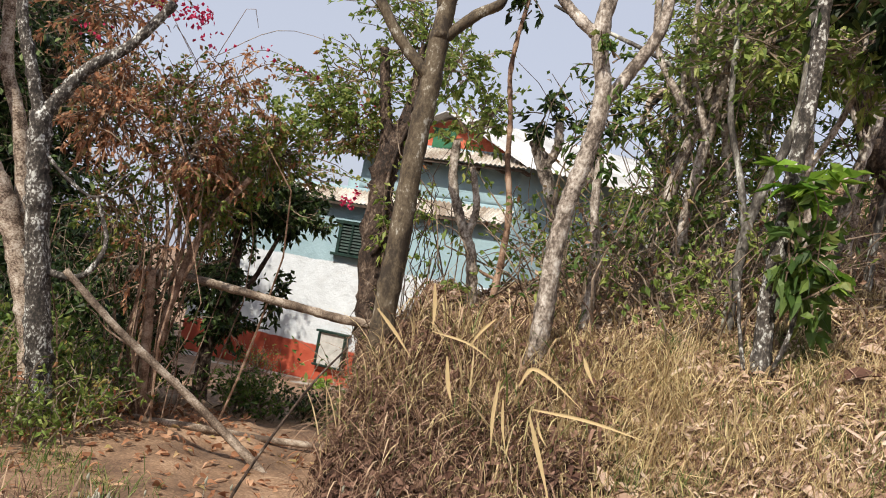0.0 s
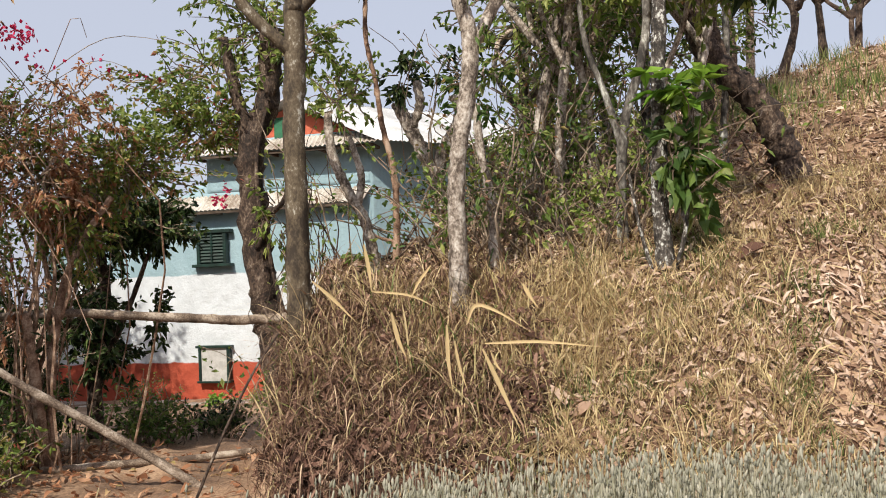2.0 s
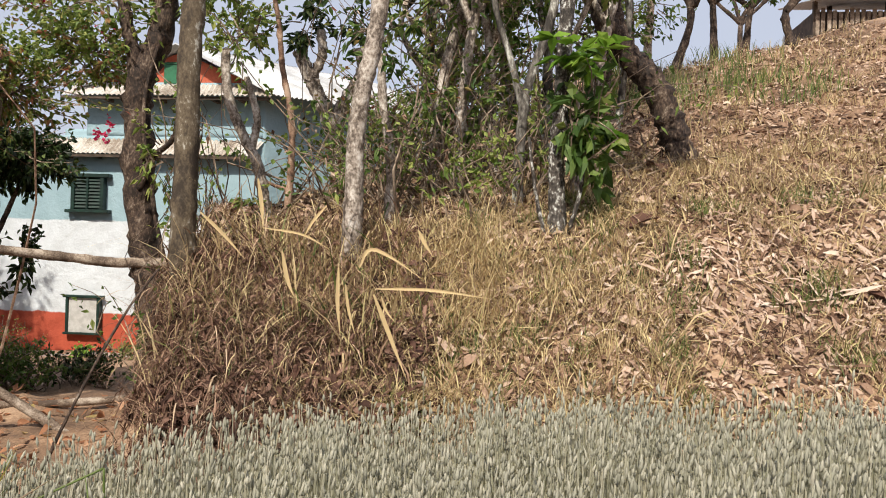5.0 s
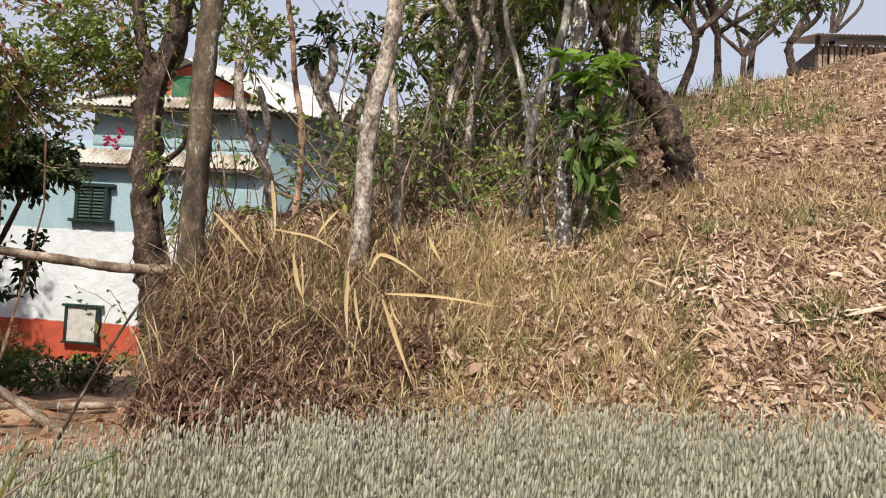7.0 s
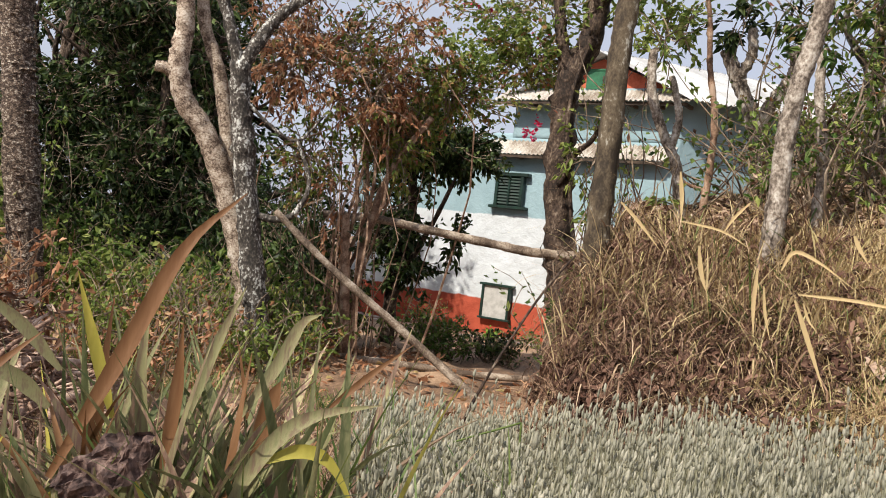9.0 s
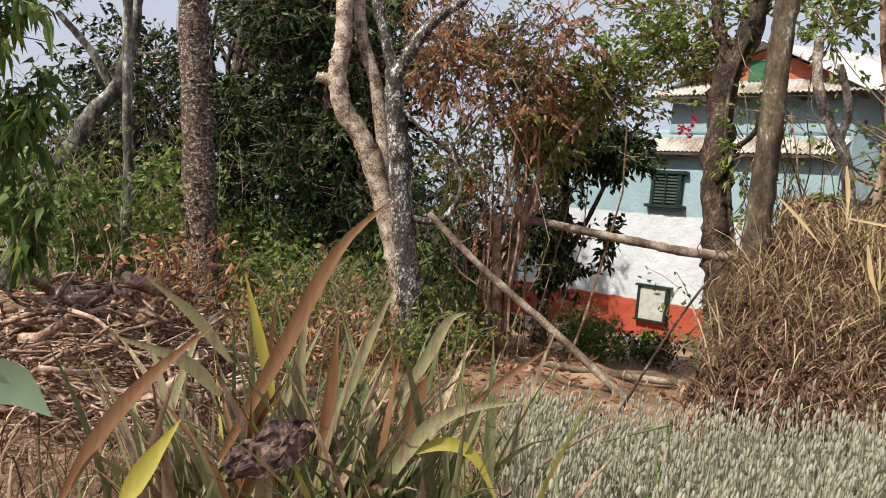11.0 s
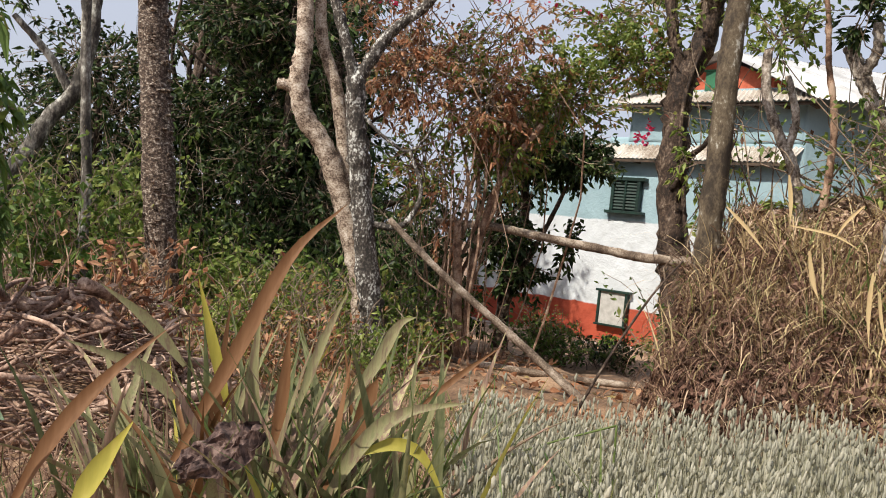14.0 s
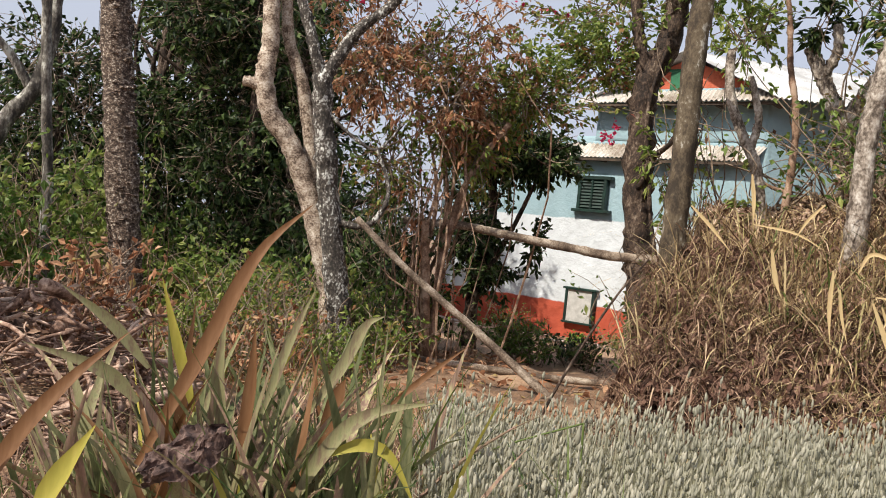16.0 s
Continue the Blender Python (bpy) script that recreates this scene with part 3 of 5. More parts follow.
# ---- trees by the bank ----
tree("forked_tree", "olive-brown smooth trunk forking high, sparse leaves",
     ([(5.97, 3.25, 1.3), (5.95, 3.21, 2.15), (5.96, 3.21, 2.74), (5.96, 3.21, 3.42), (5.98, 3.22, 3.86), (5.99, 3.22, 4.3)], 0.088, 0.075), BARK_BROWN,
     [([(5.97, 3.2, 3.95), (5.72, 3.08, 4.22), (5.51, 2.98, 4.55), (5.38, 2.9, 4.85), (5.15, 2.76, 5.3)], 0.05, 0.03),
      ([(5.99, 3.22, 4.25), (6.01, 3.23, 4.75), (5.97, 3.21, 5.2), (6.0, 3.25, 6.2)], 0.075, 0.05),
      ([(5.98, 3.21, 4.5), (5.85, 3.16, 4.97), (5.73, 3.1, 5.25), (5.6, 3.1, 6.2)], 0.045, 0.03),
      ([(6.0, 3.23, 4.25), (6.22, 3.32, 4.49), (6.38, 3.38, 4.62), (6.32, 3.36, 4.85), (6.17, 3.3, 4.89)], 0.045, 0.03),
      ([(6.38, 3.38, 4.62), (6.45, 3.4, 4.8), (6.4, 3.45, 5.1)], 0.03, 0.015)],
     [((6.35, 3.5, 4.95), (0.3, 0.3, 0.3), 120), ((5.6, 3.2, 6.4), (0.9, 0.9, 0.6), 500)], GREEN_LEAF, (0.09, 0.045), group="trees on the bank", rough=0.03)

tree("vine_wrapped_tree", "dark crooked trunk wrapped in climbing stems",
     ([(4.74, 5.5, 0.4), (4.72, 5.5, 1.02), (4.64, 5.47, 1.8), (4.56, 5.43, 2.36), (4.52, 5.41, 3.08), (4.51, 5.41, 3.64), (4.68, 5.49, 4.16), (4.74, 5.52, 4.9)], 0.16, 0.12), BARK_DARK,
     [([(4.52, 5.41, 3.1), (4.48, 5.39, 3.8), (4.4, 5.35, 4.23), (4.3, 5.3, 4.8)], 0.09, 0.05),
      ([(4.8, 5.45, 0.6), (4.9, 5.4, 1.5), (4.72, 5.38, 2.4), (4.62, 5.3, 3.4), (4.75, 5.4, 4.2)], 0.03, 0.018),
      ([(4.6, 5.3, 2.6), (4.75, 5.25, 2.9), (5.0, 5.1, 3.05), (5.15, 5.0, 3.3)], 0.035, 0.02),
      ([(4.65, 5.4, 0.9), (4.95, 5.3, 2.0), (5.05, 5.2, 2.8), (5.0, 5.2, 3.7)], 0.012, 0.008)],
     [((4.65, 5.5, 4.9), (0.8, 0.6, 0.55), 650), ((4.1, 5.5, 4.5), (0.8, 0.7, 0.5), 430), ((4.95, 5.2, 2.9), (0.35, 0.3, 0.8), 200), ((5.2, 5.3, 4.6), (0.5, 0.4, 0.5), 420), ((5.5, 5.4, 4.2), (0.4, 0.4, 0.4), 260), ((4.3, 5.4, 5.4), (0.9, 0.7, 0.4), 350)],
     LIGHT_LEAF, (0.085, 0.05), group="trees on the bank", rough=0.1,
     extra=[("blossom", [((4.28, 5.2, 3.1), (0.1, 0.1, 0.16), 36)], PETAL, (0.05, 0.045), "magenta bracts")])

tree("pale_leaning_tree", "pale mottled trunk leaning and twisting upward",
     ([(7.14, 3.25, 1.75), (7.17, 3.2, 2.3), (7.17, 3.2, 2.74), (7.2, 3.2, 3.1), (7.28, 3.22, 3.54), (7.31, 3.23, 3.94), (7.23, 3.21, 4.35), (7.3, 3.25, 5.0)], 0.066, 0.055), BARK_WHITE,
     [([(7.29, 3.22, 3.8), (7.45, 3.3, 4.1), (7.62, 3.35, 4.5), (7.6, 3.4, 5.1)], 0.05, 0.035),
      ([(7.25, 3.2, 4.3), (7.05, 3.2, 4.45), (6.85, 3.2, 4.7), (6.8, 3.2, 5.2)], 0.045, 0.03),
      ([(7.3, 3.25, 4.9), (7.5, 3.3, 5.3), (7.4, 3.3, 6)], 0.05, 0.03)],
     [((7.4, 3.4, 5.6), (0.8, 0.7, 0.5), 420), ((7.35, 3.3, 4.15), (0.35, 0.3, 0.25), 70)], GREEN_LEAF, group="trees on the bank", knots=0.06, rough=0.06)

tree("lopped_tree", "pale lopped tree with two stubby forks",
     ([(6.54, 5.6, 0.9), (6.54, 5.6, 2.33), (6.5, 5.59, 2.86), (6.38, 5.56, 3.35), (6.21, 5.52, 3.73), (6.08, 5.49, 4.0)], 0.09, 0.06), BARK_WHITE,
     [([(6.44, 5.58, 3.1), (6.51, 5.59, 3.47), (6.69, 5.63, 3.81), (6.66, 5.6, 4.05)], 0.07, 0.05), ([(6.2, 5.5, 3.7), (6.32, 5.5, 3.95), (6.3, 5.5, 4.2)], 0.05, 0.04)],
     [((6.15, 5.5, 4.25), (0.35, 0.3, 0.3), 160), ((6.7, 5.6, 4.3), (0.4, 0.35, 0.35), 170)], DARK_LEAF, (0.12, 0.055), group="trees on the bank", knots=0.15)

tree("forked_sapling", "pale forked sapling with few leaves",
     ([(6.26, 4.2, 1.5), (6.24, 4.17, 2.25), (6.17, 4.15, 2.71), (6.05, 4.11, 2.97), (5.93, 4.06, 3.29), (5.9, 4.05, 3.65)], 0.05, 0.035), BARK_WHITE,
     [([(6.11, 4.13, 2.85), (6.15, 4.13, 3.12), (6.06, 4.11, 3.45)], 0.035, 0.025)],
     [((6.0, 4.15, 3.75), (0.45, 0.35, 0.4), 230), ((6.2, 4.2, 2.4), (0.35, 0.3, 0.35), 70)], LIGHT_LEAF, (0.075, 0.04), group="trees on the bank", knots=0.12)

tree("reddish_sapling", "thin crooked reddish-brown sapling",
     ([(6.4, 4.25, 1.5), (6.4, 4.22, 2.3), (6.42, 4.22, 2.72), (6.41, 4.22, 3.14), (6.33, 4.2, 3.55), (6.29, 4.19, 3.92), (6.22, 4.18, 4.4), (6.3, 4.2, 5.2)], 0.032, 0.016), BARK_RED,
     [([(6.4, 4.22, 2.55), (6.25, 4.2, 2.6), (6.12, 4.2, 2.7)], 0.015, 0.01)],
     [((6.3, 4.25, 5.0), (0.3, 0.3, 0.5), 90)], DARK_LEAF, (0.1, 0.05), group="trees on the bank", knots=0.2)

tree("slim_tree", "slim pale stem standing in the thicket",
     ([(7.36, 3.78, 1.8), (7.33, 3.74, 2.38), (7.33, 3.74, 2.77), (7.26, 3.72, 3.2), (7.24, 3.72, 3.55)], 0.04, 0.03), BARK_WHITE, (),
     [((7.28, 3.8, 3.7), (0.35, 0.3, 0.4), 120)], GREEN_LEAF, group="trees on the bank", knots=0.15)

tree("thicket_tree", "grey stem with climbing green leaves",
     ([(8.28, 4.15, 2.0), (8.28, 4.11, 2.61), (8.29, 4.11, 3.01), (8.34, 4.11, 3.41), (8.48, 4.11, 3.85), (8.54, 4.15, 4.3), (8.5, 4.2, 5.4)], 0.045, 0.03), BARK_GREY,
     [([(8.3, 4.11, 3.2), (8.2, 4.15, 3.6), (8.05, 4.2, 4.1), (8.0, 4.2, 4.8)], 0.03, 0.02)],
     [((8.2, 4.4, 4.7), (0.8, 0.6, 0.7), 600), ((8.95, 4.3, 4.7), (0.8, 0.5, 0.7), 650)], LIGHT_LEAF, (0.10, 0.048), group="trees on the bank")

t = tree("broadleaf_tree", "grey lichened tree with large glossy dark leaves below bright shoots",
     ([(8.57, 3.45, 2.0), (8.57, 3.51, 2.4), (8.56, 3.51, 2.77), (8.58, 3.51, 3.17), (8.59, 3.51, 3.65), (8.62, 3.53, 4.13), (8.6, 3.6, 5.2)], 0.062, 0.045), BARK_LICHEN,
     [([(8.6, 3.45, 2.1), (8.72, 3.4, 2.5), (8.76, 3.4, 2.95)], 0.018, 0.012), ([(8.52, 3.45, 2.1), (8.42, 3.4, 2.5), (8.36, 3.4, 2.9)], 0.015, 0.01)],
     [((8.70, 3.42, 3.05), (0.26, 0.24, 0.42), 150), ((8.82, 3.42, 2.75), (0.16, 0.2, 0.22), 60)], GREEN_LEAF, (0.15, 0.09), group="trees on the bank", per=5)
tw, p, d = sprays([((8.76, 3.3, 3.48), (0.34, 0.24, 0.16), 60), ((8.86, 3.3, 2.95), (0.14, 0.15, 0.16), 14)], 5)
put("young_leaves", mesh_from("young_leaves", *leaves(p, d * [1, 1, .5], 0.17, 0.10, droop=0.25, up=np.array([0, 0, 1.0])), BRIGHT_LEAF), t, "bright yellow-green young leaves")
tw, p, d = sprays([((9.0, 3.65, 4.85), (.6, .45, .38), 420), ((9.35, 3.9, 4.45), (.3, .3, .3), 130)], 6)
mass("twig_mass", mesh_from("twig_mass", *joined(tw), TWIG), t)
mass("crown", mesh_from("crown", *leaves(p, d, .17, .08, droop=.4), DARK_LEAF), t, "dense dark green upper leaves")

tree("bent_tree", "thick gnarled grey trunk bent over the slope",
     ([(9.8, 5.8, 2.9), (9.76, 5.8, 3.2), (9.67, 5.81, 3.49), (9.5, 5.84, 3.82), (9.26, 5.87, 4.08), (9.06, 5.88, 4.44), (8.95, 5.9, 4.9), (8.9, 5.95, 5.6)], 0.15, 0.11), BARK_DARK,
     [([(9.3, 5.87, 4.05), (9.15, 5.9, 4.6), (9.3, 5.9, 5.2), (9.5, 6, 6)], 0.08, 0.04), ([(9.0, 5.9, 4.6), (8.7, 5.9, 5.0), (8.4, 6, 5.6)], 0.06, 0.03)],
     [((9.2, 6.0, 6.0), (1.1, 0.8, 0.7), 700), ((8.5, 6.0, 5.4), (0.8, 0.7, 0.6), 420)], GREEN_LEAF, (0.11, 0.05), group="trees on the bank", knots=0.06, rough=0.1)

tree("slim_tree", "slim pale stem standing beside the bent trunk",
     ([(9.22, 5.9, 2.9), (9.22, 5.87, 3.3), (9.23, 5.87, 3.6), (9.28, 5.86, 4.2), (9.3, 5.9, 5)], 0.04, 0.03), BARK_GREY, (), (), None, group="trees on the bank")

# thicket behind the bank
spots = [(7.3, 5.6, 2.6, 1), (7.9, 5.2, 2.8, 2), (8.5, 6.2, 3.0, 1), (7.4, 6.8, 3.0, 3), (8.2, 7.4, 3.4, 1), (9.0, 7.0, 3.6, 2), (8.0, 8.8, 3.4, 1), (9.3, 8.6, 4.0, 3), (6.9, 7.8, 2.6, 1), (9.9, 9.4, 4.4, 2)]
for i, (x, y, hgt, k) in enumerate(spots):
    g = float(land(x, y))
    top = g + hgt
    lean = rng.normal(0, 0.18, 2)
    tk = [(x, y, g - 0.1), (x + lean[0] * .4, y + lean[1] * .4, g + hgt * .35), (x + lean[0], y + lean[1], g + hgt * .7), (x + lean[0] * 1.6, y + lean[1] * 1.6, top)]
    lm = [([tk[1], (x + rng.normal(0, .35), y + rng.normal(0, .3), g + hgt * .65), (x + rng.normal(0, .6), y + rng.normal(0, .5), g + hgt * .95)], 0.035, 0.015) for _ in range(3)]
    tree("thicket_tree", "slender thicket tree with uneven green crown", (tk, 0.06, 0.025), (BARK_GREY, BARK_PALE, BARK_DARK)[k - 1], lm,
         [((tk[3][0] + rng.normal(0, .3), tk[3][1], top - 0.1), (1.0, 0.85, 0.8), 950), ((x + rng.normal(0, .35), y - 0.2, g + hgt * .62), (0.85, 0.75, 0.7), 620), ((x + rng.normal(0, .3), y - .3, g + hgt * .28), (0.75, 0.65, 0.6), 260)],
         (LIGHT_LEAF, GREEN_LEAF, LIGHT_LEAF)[k - 1], (0.09, 0.046), group="thicket trees", knots=0.1)


for x, y, lx, hgt, r in [(7.75, 4.6, .15, 3.2, .05), (8.05, 5.0, -.2, 3.6, .045), (7.5, 4.9, .3, 3.4, .06), (8.9, 5.3, .2, 3.0, .05), (8.75, 4.4, -.15, 2.8, .04)]:
    g = float(land(x, y))
    tree("slim_tree", "pale lichened stem in the thicket with lopped forks",
         ([(x, y, g - .1), (x + lx * .3, y, g + hgt * .3), (x + lx, y, g + hgt * .6), (x + lx * .7, y, g + hgt)], r, r * .6), BARK_WHITE,
         [([(x + lx * .6, y, g + hgt * .45), (x - lx * .8, y, g + hgt * .65), (x - lx, y, g + hgt * .9)], r * .6, r * .35)],
         [((x + lx, y, g + hgt), (.5, .45, .4), 150)], LIGHT_LEAF, (.09, .045), group="thicket trees", knots=.18)


def twiggy(name, label, cx, cy, w, dpt, hgt, n, mat, leaf=None, leafn=0, size=(0.06, 0.03), thick=0.008, category="bush"):
    """A shrub of many thin arching stems, with or without leaves."""
    g = float(land(cx, cy))
    t = thing(name, (cx, cy, g), label, category)
    st, pos, dr = [], [], []
    for _ in range(n):
        a = np.array([cx + rng.normal(0, w * .35), cy + rng.normal(0, dpt * .35), 0])
        a[2] = float(land(a[0], a[1])) - 0.03
        e = a + np.array([rng.normal(0, w * .5), rng.normal(0, dpt * .5), hgt * rng.uniform(.45, 1.1)])
        m = (a + e) / 2 + np.array([rng.normal(0, w * .15), rng.normal(0, dpt * .15), hgt * rng.uniform(0, .18)])
        wig = 0.16 * np.linalg.norm(e - a) * np.array([1, 1, .5])
        st.append(tube([a, (a + m) / 2 + rng.normal(0, .5, 3) * wig, m, (m + e) / 2 + rng.normal(0, .5, 3) * wig, e], thick * rng.uniform(.5, 1.4), 0.003, 4, 9, 0.05))
        if leafn:
            s = rng.uniform(.3, 1, leafn)[:, None]
            q = (1 - s) ** 2 * a + 2 * s * (1 - s) * m + s * s * e
            pos.append(q + rng.normal(0, .03, q.shape))
            dr.append(rng.normal(0, 1, q.shape) + [0, 0, .2])
    mass("stem_mass", mesh_from("stem_mass", *joined(st), mat), t)
    if leafn:
        mass("foliage", mesh_from("foliage", *leaves(np.vstack(pos), np.vstack(dr), *size), leaf), t)
    return t


for x, y, w, hh, n, lf in [(7.5, 4.3, .9, 1.5, 60, LIGHT_LEAF), (7.9, 4.6, .9, 1.8, 70, GREEN_LEAF), (8.15, 4.8, .7, 1.3, 40, LIGHT_LEAF), (6.7, 4.6, .7, 1.3, 40, GREEN_LEAF), (8.1, 3.9, .5, 1.1, 34, LIGHT_LEAF),
                           (5.4, 4.2, .5, 1.6, 36, GREEN_LEAF), (6.9, 4.0, .5, 1.1, 26, GREEN_LEAF), (7.3, 5.2, 1.1, 2.2, 70, MIXED_LEAF), (7.9, 5.8, 1.0, 2.2, 60, LIGHT_LEAF)]:
    twiggy("bank_shrub", "tangled shrub of thin dry stems and small leaves", x, y, w * 1.5, w * 1.2, hh * .8, int(n * .5), TWIG, lf, 15, (.07, .037))
for x, y, w, hh, n in [(7.7, 4.9, 1.2, 1.0, 60), (8.3, 5.4, 1.2, 1.0, 60), (7.2, 4.6, 1.0, 1.1, 50), (8.0, 6.3, 1.4, 1.2, 60), (8.7, 4.9, .9, .7, 40)]:
    twiggy("bank_shrub", "withered tangle of brown stems and dead leaves", x, y, w * 1.3, w, hh * .7, int(n * .4), TWIG, LITTER, 6, (.07, .035))
twiggy("bank_shrub", "fan of thin dark stems beside the wrapped trunk", 5.15, 5.2, .35, .35, 1.7, 34, BARK_DARK, LIGHT_LEAF, 4, (.06, .03))

# ridge trees and hut
for x, y, hgt in [(10.6, 11.6, 2.6), (11.5, 12.6, 2.8), (12.2, 13.4, 2.4), (10.0, 12.4, 3.2), (12.6, 11.6, 1.4), (13.2, 17.5, 3.2), (15.5, 18.5, 3.4)]:
    g = float(land(x, y))
    tk = [(x, y, g - .2), (x + rng.normal(0, .15), y, g + hgt * .4), (x + rng.normal(0, .3), y, g + hgt * .75), (x + rng.normal(0, .5), y, g + hgt)]
    lm = [([tk[1], (x + rng.normal(0, .4), y, g + hgt * .7), (x + rng.normal(0, .7), y, g + hgt * 1.0)], 0.05, 0.02) for _ in range(3)]
    tree("ridge_tree", "lopped tree with sparse leaves on the ridge", (tk, 0.065, 0.03), BARK_DARK, lm,
         [((tk[3][0], y, g + hgt), (.7, .6, .5), 420), ((tk[2][0] + rng.normal(0, .4), y, g + hgt * .75), (.6, .5, .45), 300)], GREEN_LEAF, (0.11, 0.05), group="trees on the ridge", knots=0.15)


def build_hut():
    x0, y0 = 14.6, 17.0
    g = float(land(x0 + .8, y0 + .5)) - 0.1
    h = thing("hut", (x0, y0, g), "small slatted hut with a pale tin roof", "hut")
    z = 7.75
    for i in range(26):
        x = x0 + i * 0.12 + rng.normal(0, .01)
        part("slat", box((x, y0, g), (x + 0.085, y0 + .03, z + rng.normal(0, .03))), POLE_WOOD, h)
    for x in (x0 - .06, x0 + 1.5, x0 + 3.1):
        part("post", box((x, y0 + .03, g), (x + .09, y0 + .12, z + .2)), TIMBER, h)
    part("wall", box((x0, y0 + .2, g), (x0 + 3.1, y0 + 2.4, z)), TIMBER, h)
    put("roof", mesh_from("roof", *tin_sheet((x0 - .15, y0 - .35, z + .12), (x0 + 3.4, y0 - .35, z + .12), (x0 + 3.4, y0 + 2.6, z + .75), (x0 - .15, y0 + 2.6, z + .75)), TIN_WHITE), h, "pale corrugated tin roof")


build_hut()

# ---- trees by the gate and the left side ----
tree("scarred_trunk_tree", "tall straight trunk with rough scarred bark",
     ([(0.33, 2.38, 0.3), (0.31, 2.35, 0.6), (0.24, 2.23, 1.65), (0.17, 2.1, 2.85), (0.1, 1.98, 4.02), (0.05, 1.9, 5.2), (0, 1.85, 7)], 0.168, 0.142), BARK_PALM,
     (), [((0, 1.85, 7.5), (.7, .7, .4), 160)], DARK_LEAF, (0.2, 0.06), knots=0.05, rough=0.06, sides=22, flare=0.25)
# leaf scars on that trunk
sc = []
for i in range(420):
    s = rng.uniform(0, 1)
    z = 0.45 + s * 4.8
    c = np.array([0.325 - .052 * z, 2.40 - .1 * z, z])
    a = rng.uniform(0, 2 * np.pi)
    o = np.array([np.cos(a), np.sin(a), 0])
    r = 0.164 - 0.016 * s
    sd = np.array([-o[1], o[0], 0]) * rng.uniform(.02, .045)
    k = c + o * r
    lip = o * rng.uniform(.012, .028)
    up = np.array([0, 0, rng.uniform(.012, .026)])
    sc.append((np.array([k - sd - up, k + sd - up, k + sd + up, k - sd + up, k + lip - sd * .6, k + lip + sd * .6]), [(0, 1, 5, 4), (4, 5, 2, 3), (0, 4, 3), (1, 2, 5)]))
mass("bark_scar", mesh_from("bark_scar", *joined(sc), BARK_PALM), bpy.data.objects["scarred_trunk_tree"])

tree("twisted_pale_tree", "pale twisted trunk with a sawn stub and smooth bark",
     ([(2.72, 3.1, 0.4), (2.65, 3.03, 1.24), (2.55, 2.92, 1.72), (2.41, 2.77, 2.29), (2.29, 2.63, 2.65), (2.17, 2.48, 2.9), (2.12, 2.41, 3.2), (2.13, 2.43, 3.53), (2.11, 2.41, 3.95), (2.05, 2.35, 4.8)], 0.115, 0.075), BARK_PALE,
     [([(2.14, 2.44, 3.1), (2.05, 2.33, 3.16), (1.99, 2.27, 3.17)], 0.06, 0.05),
      ([(2.42, 2.88, 2.2), (2.34, 2.84, 2.73), (2.27, 2.75, 3.21), (2.15, 2.62, 3.67), (2.09, 2.55, 4.4)], 0.075, 0.05)],
     [((2.0, 2.5, 5.0), (.6, .6, .4), 180)], MIXED_LEAF, knots=0.02, rough=0.06)

tree("lichened_tree", "grey lichened trunk forking above head height",
     ([(2.93, 3.02, 0.4), (2.89, 2.98, 0.8), (2.81, 2.9, 1.47), (2.72, 2.81, 2.15), (2.65, 2.73, 2.78), (2.6, 2.68, 3.29)], 0.115, 0.09), BARK_LICHEN,
     [([(2.6, 2.68, 3.2), (2.73, 2.82, 3.58), (2.83, 2.92, 3.78), (3.03, 3.12, 4.05), (3.25, 3.3, 4.5)], 0.062, 0.04),
      ([(2.6, 2.68, 3.25), (2.52, 2.58, 3.64), (2.42, 2.48, 4.04), (2.3, 2.4, 4.8)], 0.06, 0.04),
      ([(2.75, 2.85, 1.95), (3.05, 2.95, 1.93), (3.2, 3.0, 2.05), (3.24, 3.05, 2.3), (3.1, 3.0, 2.65)], 0.035, 0.015),
      ([(2.63, 2.7, 3.0), (2.9, 2.85, 2.75), (3.1, 3.0, 2.65), (3.3, 3.1, 2.9)], 0.018, 0.01)],
     [((3.0, 3.1, 4.6), (.6, .6, .4), 200)], RUST_LEAF, (0.06, 0.035), knots=0.08, rough=0.09)


